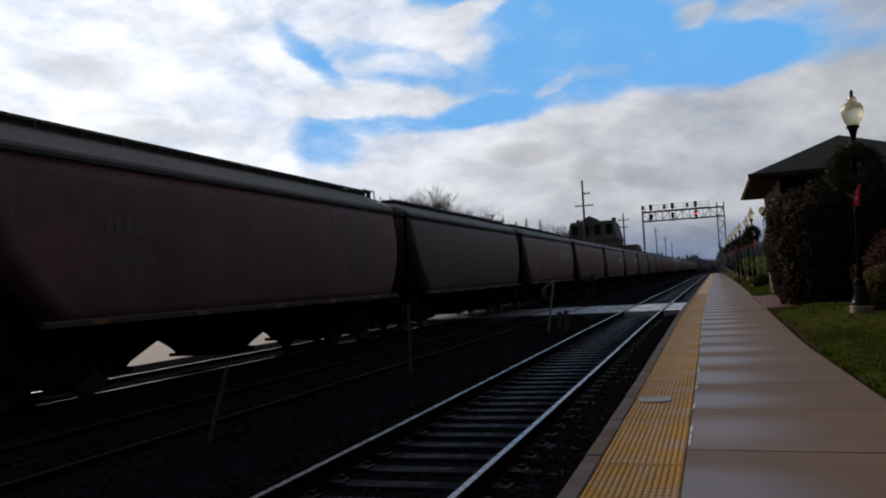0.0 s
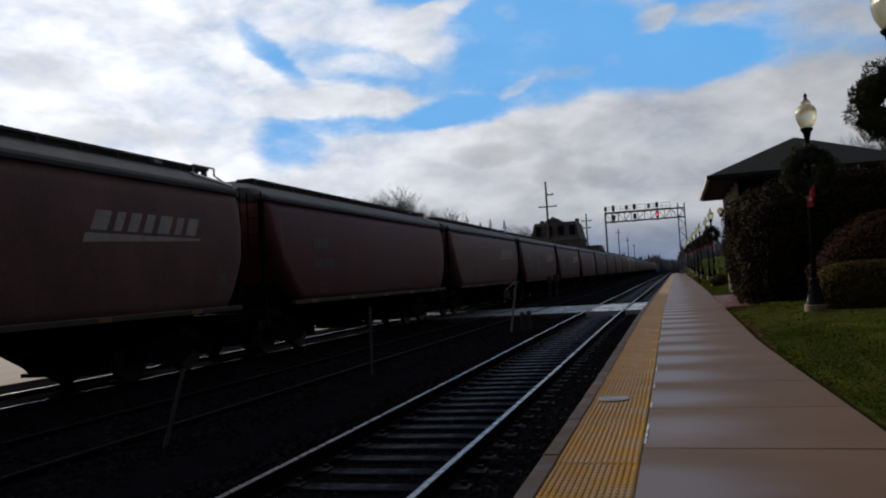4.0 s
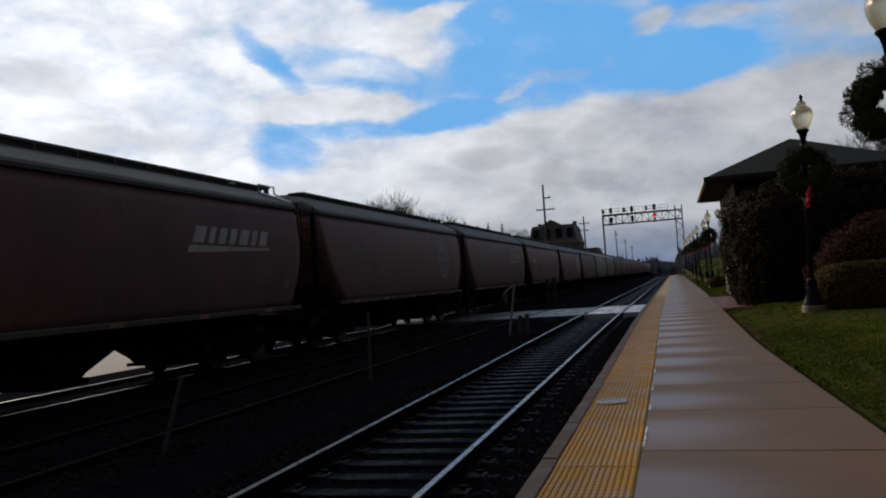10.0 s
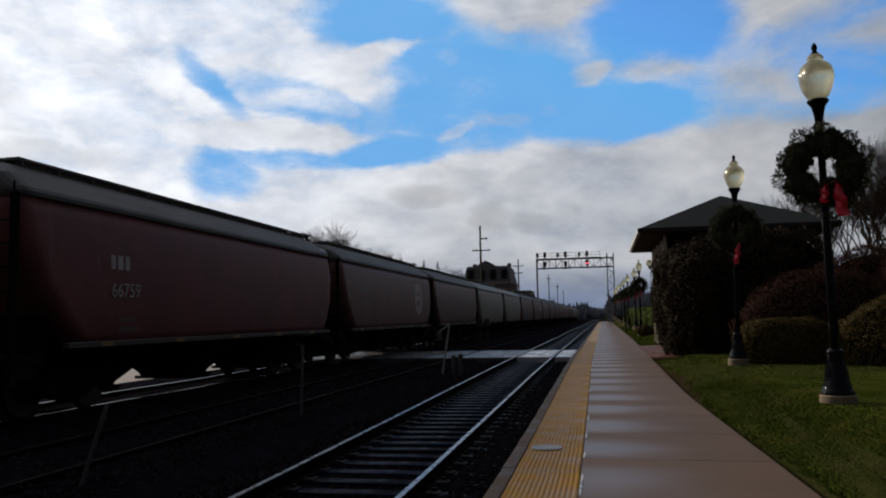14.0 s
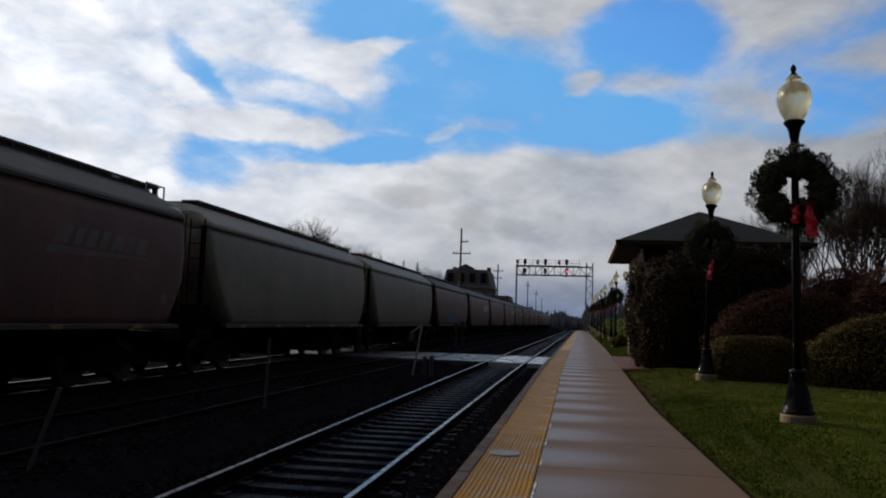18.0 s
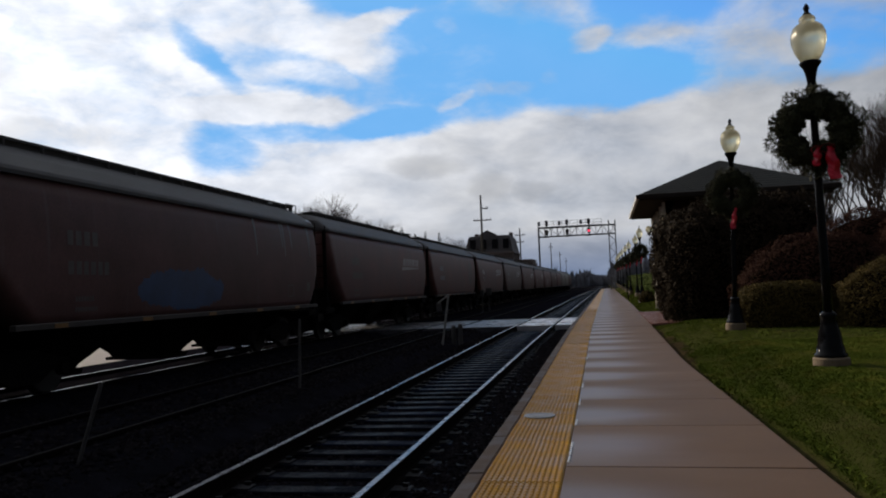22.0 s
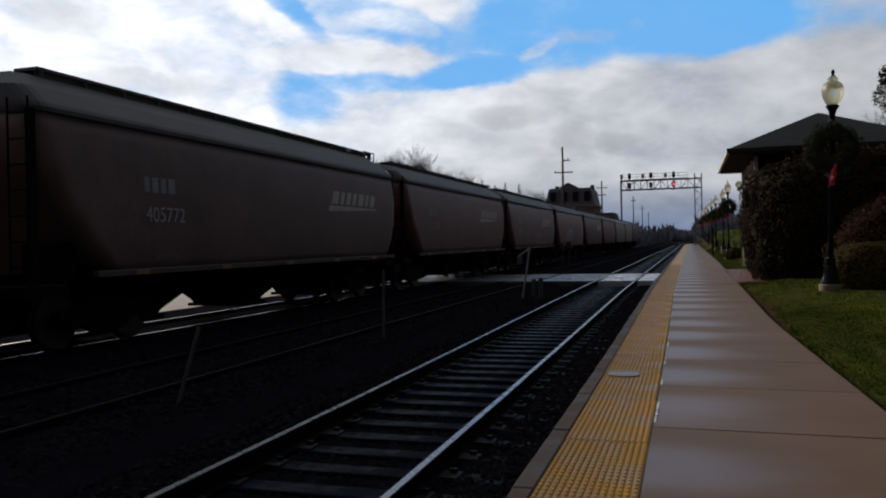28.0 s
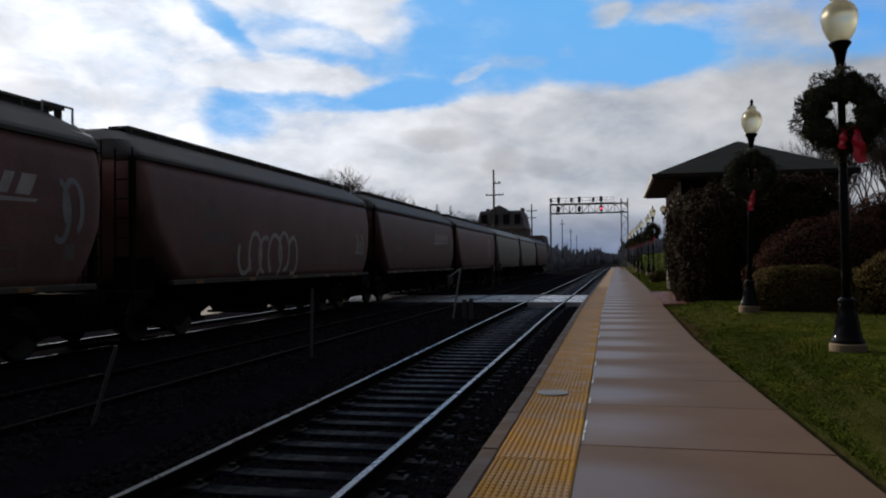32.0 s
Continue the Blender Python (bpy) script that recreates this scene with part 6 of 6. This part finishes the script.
for i, (x, y, h, sp) in enumerate(((-25.2, 70, 11.2, 0.9), (-22.2, 74, 8.7, 0.85), (-27.5, 66, 9.8, 0.8), (-23.8, 69, 9.8, 0.9), (-19, 96, 8.2, 0.8), (-17.5, 104, 7.6, 0.8))):
    bare_tree(x, y, h, sp, 50 + i, "bare winter tree beyond the freight train", 6, "trees beyond the tracks")
for i, (x, y, h, sp) in enumerate(((13.5, 42, 9.0, 0.48), (16.8, 44, 10.6, 0.48), (11.3, 46, 8.0, 0.52), (20.0, 42, 11.0, 0.48), (14.8, 52, 10.0, 0.48), (24, 46, 11, 0.48), (9.6, 50, 7.2, 0.7), (15.4, 40, 8.6, 0.48), (18.2, 49, 10.5, 0.48), (12.4, 55, 8.5, 0.52), (12.9, 40, 8.4, 0.5), (14.3, 41.5, 9.2, 0.5))):
    bare_tree(x, y, h, sp, 70 + i, "leafless tree behind the station hedges", 7, "trees behind the station")


# ---- marker posts between the tracks ----
def marker_post(p, q, r, label, kind=0):
    mp = anchor("marker_post", Matrix.Translation(p), label, "post", "marker posts between the tracks")
    d = Vector(q) - Vector(p)
    bm = bmesh.new()
    tube(bm, (0, 0, -0.15), d, r, r, 7)
    part("post", bm, M_SIGNPOST if kind else M_POST, mp)
    if kind == 1:
        bm = bmesh.new()
        tube(bm, d, d + Vector((-0.36, 0.08, -0.25)), 0.026, seg=6)
        part("bracket", bm, M_SIGNPOST, mp)
        bm = bmesh.new()
        soft_box(bm, d.x - 0.42, 0.06, d.z - 0.50, d.x - 0.26, 0.10, d.z - 0.25, 0.01)
        part("plate", bm, M_POST, mp)


marker_post((-5.5, 7.3, -0.40), (-5.2, 7.45, 0.63), 0.022, "leaning galvanised marker post in the ballast")
marker_post((-5.42, 13.4, -0.40), (-5.38, 13.4, 1.03), 0.026, "upright galvanised marker post in the ballast")
marker_post((-5.10, 24.2, -0.40), (-4.80, 24.2, 1.28), 0.032, "pale bent sign post between the tracks", 1)


def relay_box(x, y, h, w):
    rb = anchor("relay_box", Matrix.Translation((x, y, -0.32)), "grey metal equipment case on a slender post", "equipment box", "equipment cases by the crossing")
    bm = bmesh.new()
    tube(bm, (0, 0, -0.1), (0, 0, h * 0.75), 0.05, seg=8)
    tube(bm, (0, 0, -0.1), (0, 0, 0.06), 0.13, 0.11, 10)
    part("stand", bm, M_POST, rb)
    bm = bmesh.new()
    soft_box(bm, -w / 2, -0.14, h * 0.70, w / 2, 0.14, h, 0.03)
    case = part("case", bm, M_POST, rb)
    bm = bmesh.new()
    soft_box(bm, -w / 2 + 0.03, -0.158, h * 0.73, w / 2 - 0.03, -0.14, h - 0.05, 0.006)
    part("case_door", bm, M_POST, case)


relay_box(-8.76, 56.3, 1.62, 0.26)
relay_box(-8.28, 56.3, 1.72, 0.38)


def bollard(x, y, h):
    bo = anchor("bollard", Matrix.Translation((x, y, -0.42)), "short dark steel bollard beside the crossing", "bollard", "bollards by the crossing")
    bm = bmesh.new()
    lathe(bm, [(0.075, 0.0), (0.075, h - 0.05), (0.06, h - 0.015), (0.02, h)], 12)
    part("post", bm, M_POST, bo)


bollard(-4.90, 25.3, 0.70)
bollard(-4.66, 25.2, 0.74)


# ---- crossing sign behind the hedge ----
def build_sign():
    x, y = 10.33, 26.3
    st = anchor("street_lamp", pose(x, y, -0.16), "street lamp bearing a yellow-green walking sign", "street lamp")
    bm = bmesh.new()
    tube(bm, (0, 0, 0), (0, 0, 6.0), 0.06, 0.05, 10)
    part("post", bm, M_IRON, st)
    bm = bmesh.new()
    lathe(bm, [(0.12, 6.0), (0.20, 6.13), (0.24, 6.31), (0.21, 6.49), (0.11, 6.64), (0.05, 6.72)], 18)
    part("globe", bm, M_GLOBE, st, "pale lamp globe", smooth=True)
    bm = bmesh.new()
    h = 0.54
    a = [bm.verts.new((u, -0.08, 5.05 + v)) for u, v in ((0, -h), (h, 0), (0, h), (-h, 0))]
    b = [bm.verts.new((u, -0.06, 5.05 + v)) for u, v in ((0, -h), (h, 0), (0, h), (-h, 0))]
    bm.faces.new(a), bm.faces.new(b[::-1])
    for k in range(4):
        bm.faces.new((a[k], b[k], b[(k + 1) % 4], a[(k + 1) % 4]))
    board = part("sign_board", bm, M_SIGNYEL, st, "yellow-green diamond warning board")
    bm = bmesh.new()
    lathe(bm, [(0.05, 0.0), (0.055, 0.004), (0.03, 0.008)], 12)
    bmesh.ops.transform(bm, matrix=Matrix.Translation((0.0, -0.083, 5.33)) @ Euler((radians(90), 0, 0)).to_matrix().to_4x4(), verts=bm.verts)
    for p in (((-0.05, 5.27), (0.06, 5.27), (0.05, 5.0), (-0.06, 5.0)), ((-0.05, 5.02), (0.0, 5.02), (-0.11, 4.75), (-0.17, 4.75)), ((0.0, 5.02), (0.05, 5.0), (0.17, 4.76), (0.11, 4.76)), ((-0.05, 5.25), (-0.02, 5.22), (-0.13, 5.02), (-0.16, 5.05)), ((0.05, 5.25), (0.02, 5.2), (0.14, 5.06), (0.17, 5.1))):
        bm.faces.new([bm.verts.new((u, -0.086, v)) for u, v in p])
    part("symbol", bm, M_SIGNBLK, board, "plain black walking symbol")
    bm = bmesh.new()
    soft_box(bm, -0.30, -0.08, 4.12, 0.30, -0.06, 4.42, 0.005)
    plate = part("sign_plate", bm, M_SIGNYEL, st, "small yellow-green arrow plate")
    bm = bmesh.new()
    for p in (((-0.2, 4.33), (-0.17, 4.37), (0.08, 4.25), (0.05, 4.21)), ((0.02, 4.18), (0.2, 4.17), (0.1, 4.32), (0.08, 4.26))):
        bm.faces.new([bm.verts.new((u, -0.086, v)) for u, v in p])
    part("symbol", bm, M_SIGNBLK, plate)


build_sign()


def build_tan_house():
    hs = anchor("brick_house", pose(25.2, 62, -0.1), "tan brick house behind bare trees", "building")
    bm = bmesh.new()
    quad_box(bm, 0, 0, 0, 9, 9, 6.8)
    part("wall", bm, M_TAN, hs)
    bm = bmesh.new()
    v = [bm.verts.new(p) for p in ((-0.5, -0.5, 6.8), (9.5, -0.5, 6.8), (9.5, 9.5, 6.8), (-0.5, 9.5, 6.8), (4.5, 2, 9.2), (4.5, 7, 9.2))]
    for idx in ((0, 1, 4), (1, 2, 5, 4), (2, 3, 5), (3, 0, 4, 5), (3, 2, 1, 0)):
        bm.faces.new([v[i] for i in idx])
    part("roof", bm, M_TANROOF, hs, "orange-brown roof with sunlight in its colour")
    for k in range(3):
        bm = bmesh.new()
        quad_box(bm, 1.2 + k * 2.6, -0.05, 3.6, 2.4 + k * 2.6, 0.2, 5.2)
        part("window", bm, M_WINDOW, hs)


build_tan_house()


# ---- far woods: thin upright twigs along both sides of the line ----
def far_woods(name, spans, n, label, seed):
    rng = np.random.default_rng(seed)
    verts, faces = [], []
    for _ in range(n):
        x0, x1, y0, y1, h0, h1 = spans[rng.integers(len(spans))]
        f = rng.uniform()
        x, y = x0 + (x1 - x0) * rng.uniform(), y0 + (y1 - y0) * f
        h = rng.uniform(h0, h1) * (0.75 + 0.35 * noise.noise((x * 0.08, y * 0.05, 1.0)))
        b = len(verts)
        w = rng.uniform(0.25, 0.9)
        tx, ty = rng.normal(0, 0.9), rng.normal(0, 0.9)
        verts += [(x - w, y, -0.5), (x + w * 0.4, y + w, -0.5), (x + w, y - w * 0.5, -0.5), (x + tx, y + ty, h), (x - w * 1.3, y, h * 0.55), (x + w * 1.3, y + w, h * 0.6)]
        faces += [(b, b + 1, b + 4), (b + 1, b + 2, b + 5), (b, b + 1, b + 3), (b + 1, b + 2, b + 3), (b + 4, b + 1, b + 3), (b + 5, b + 3, b + 1)]
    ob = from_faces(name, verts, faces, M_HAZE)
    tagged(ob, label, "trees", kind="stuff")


far_woods("far_wood", [(-60, -15, 190, 480, 5, 10), (-40, -13.8, 150, 300, 2, 6), (-14, -9, 430, 700, 5, 11), (4, 14, 170, 420, 5, 11), (2.5, 5, 175, 330, 4, 9), (2, 12, 430, 700, 6, 12), (-9, 2, 560, 700, 5, 9)], 6400, "distant winter trees paled by painted haze", 91)
far_woods("wayside_scrub", [(-60, -15, 60, 190, 1.5, 4.2), (8, 60, 60, 200, 3, 6), (6, 40, 50, 70, 1.5, 4), (9, 16, 90, 200, 1.0, 3.2)], 2600, "low bare scrub paled by painted haze", 92)


# ---- what moves ----
def motions():
    for car, y0 in CARS:
        walk(car, [(t, Matrix.Translation((TRACKS[2], y0 - s, RAIL_Z))) for t, s in TRAVEL])


motions()
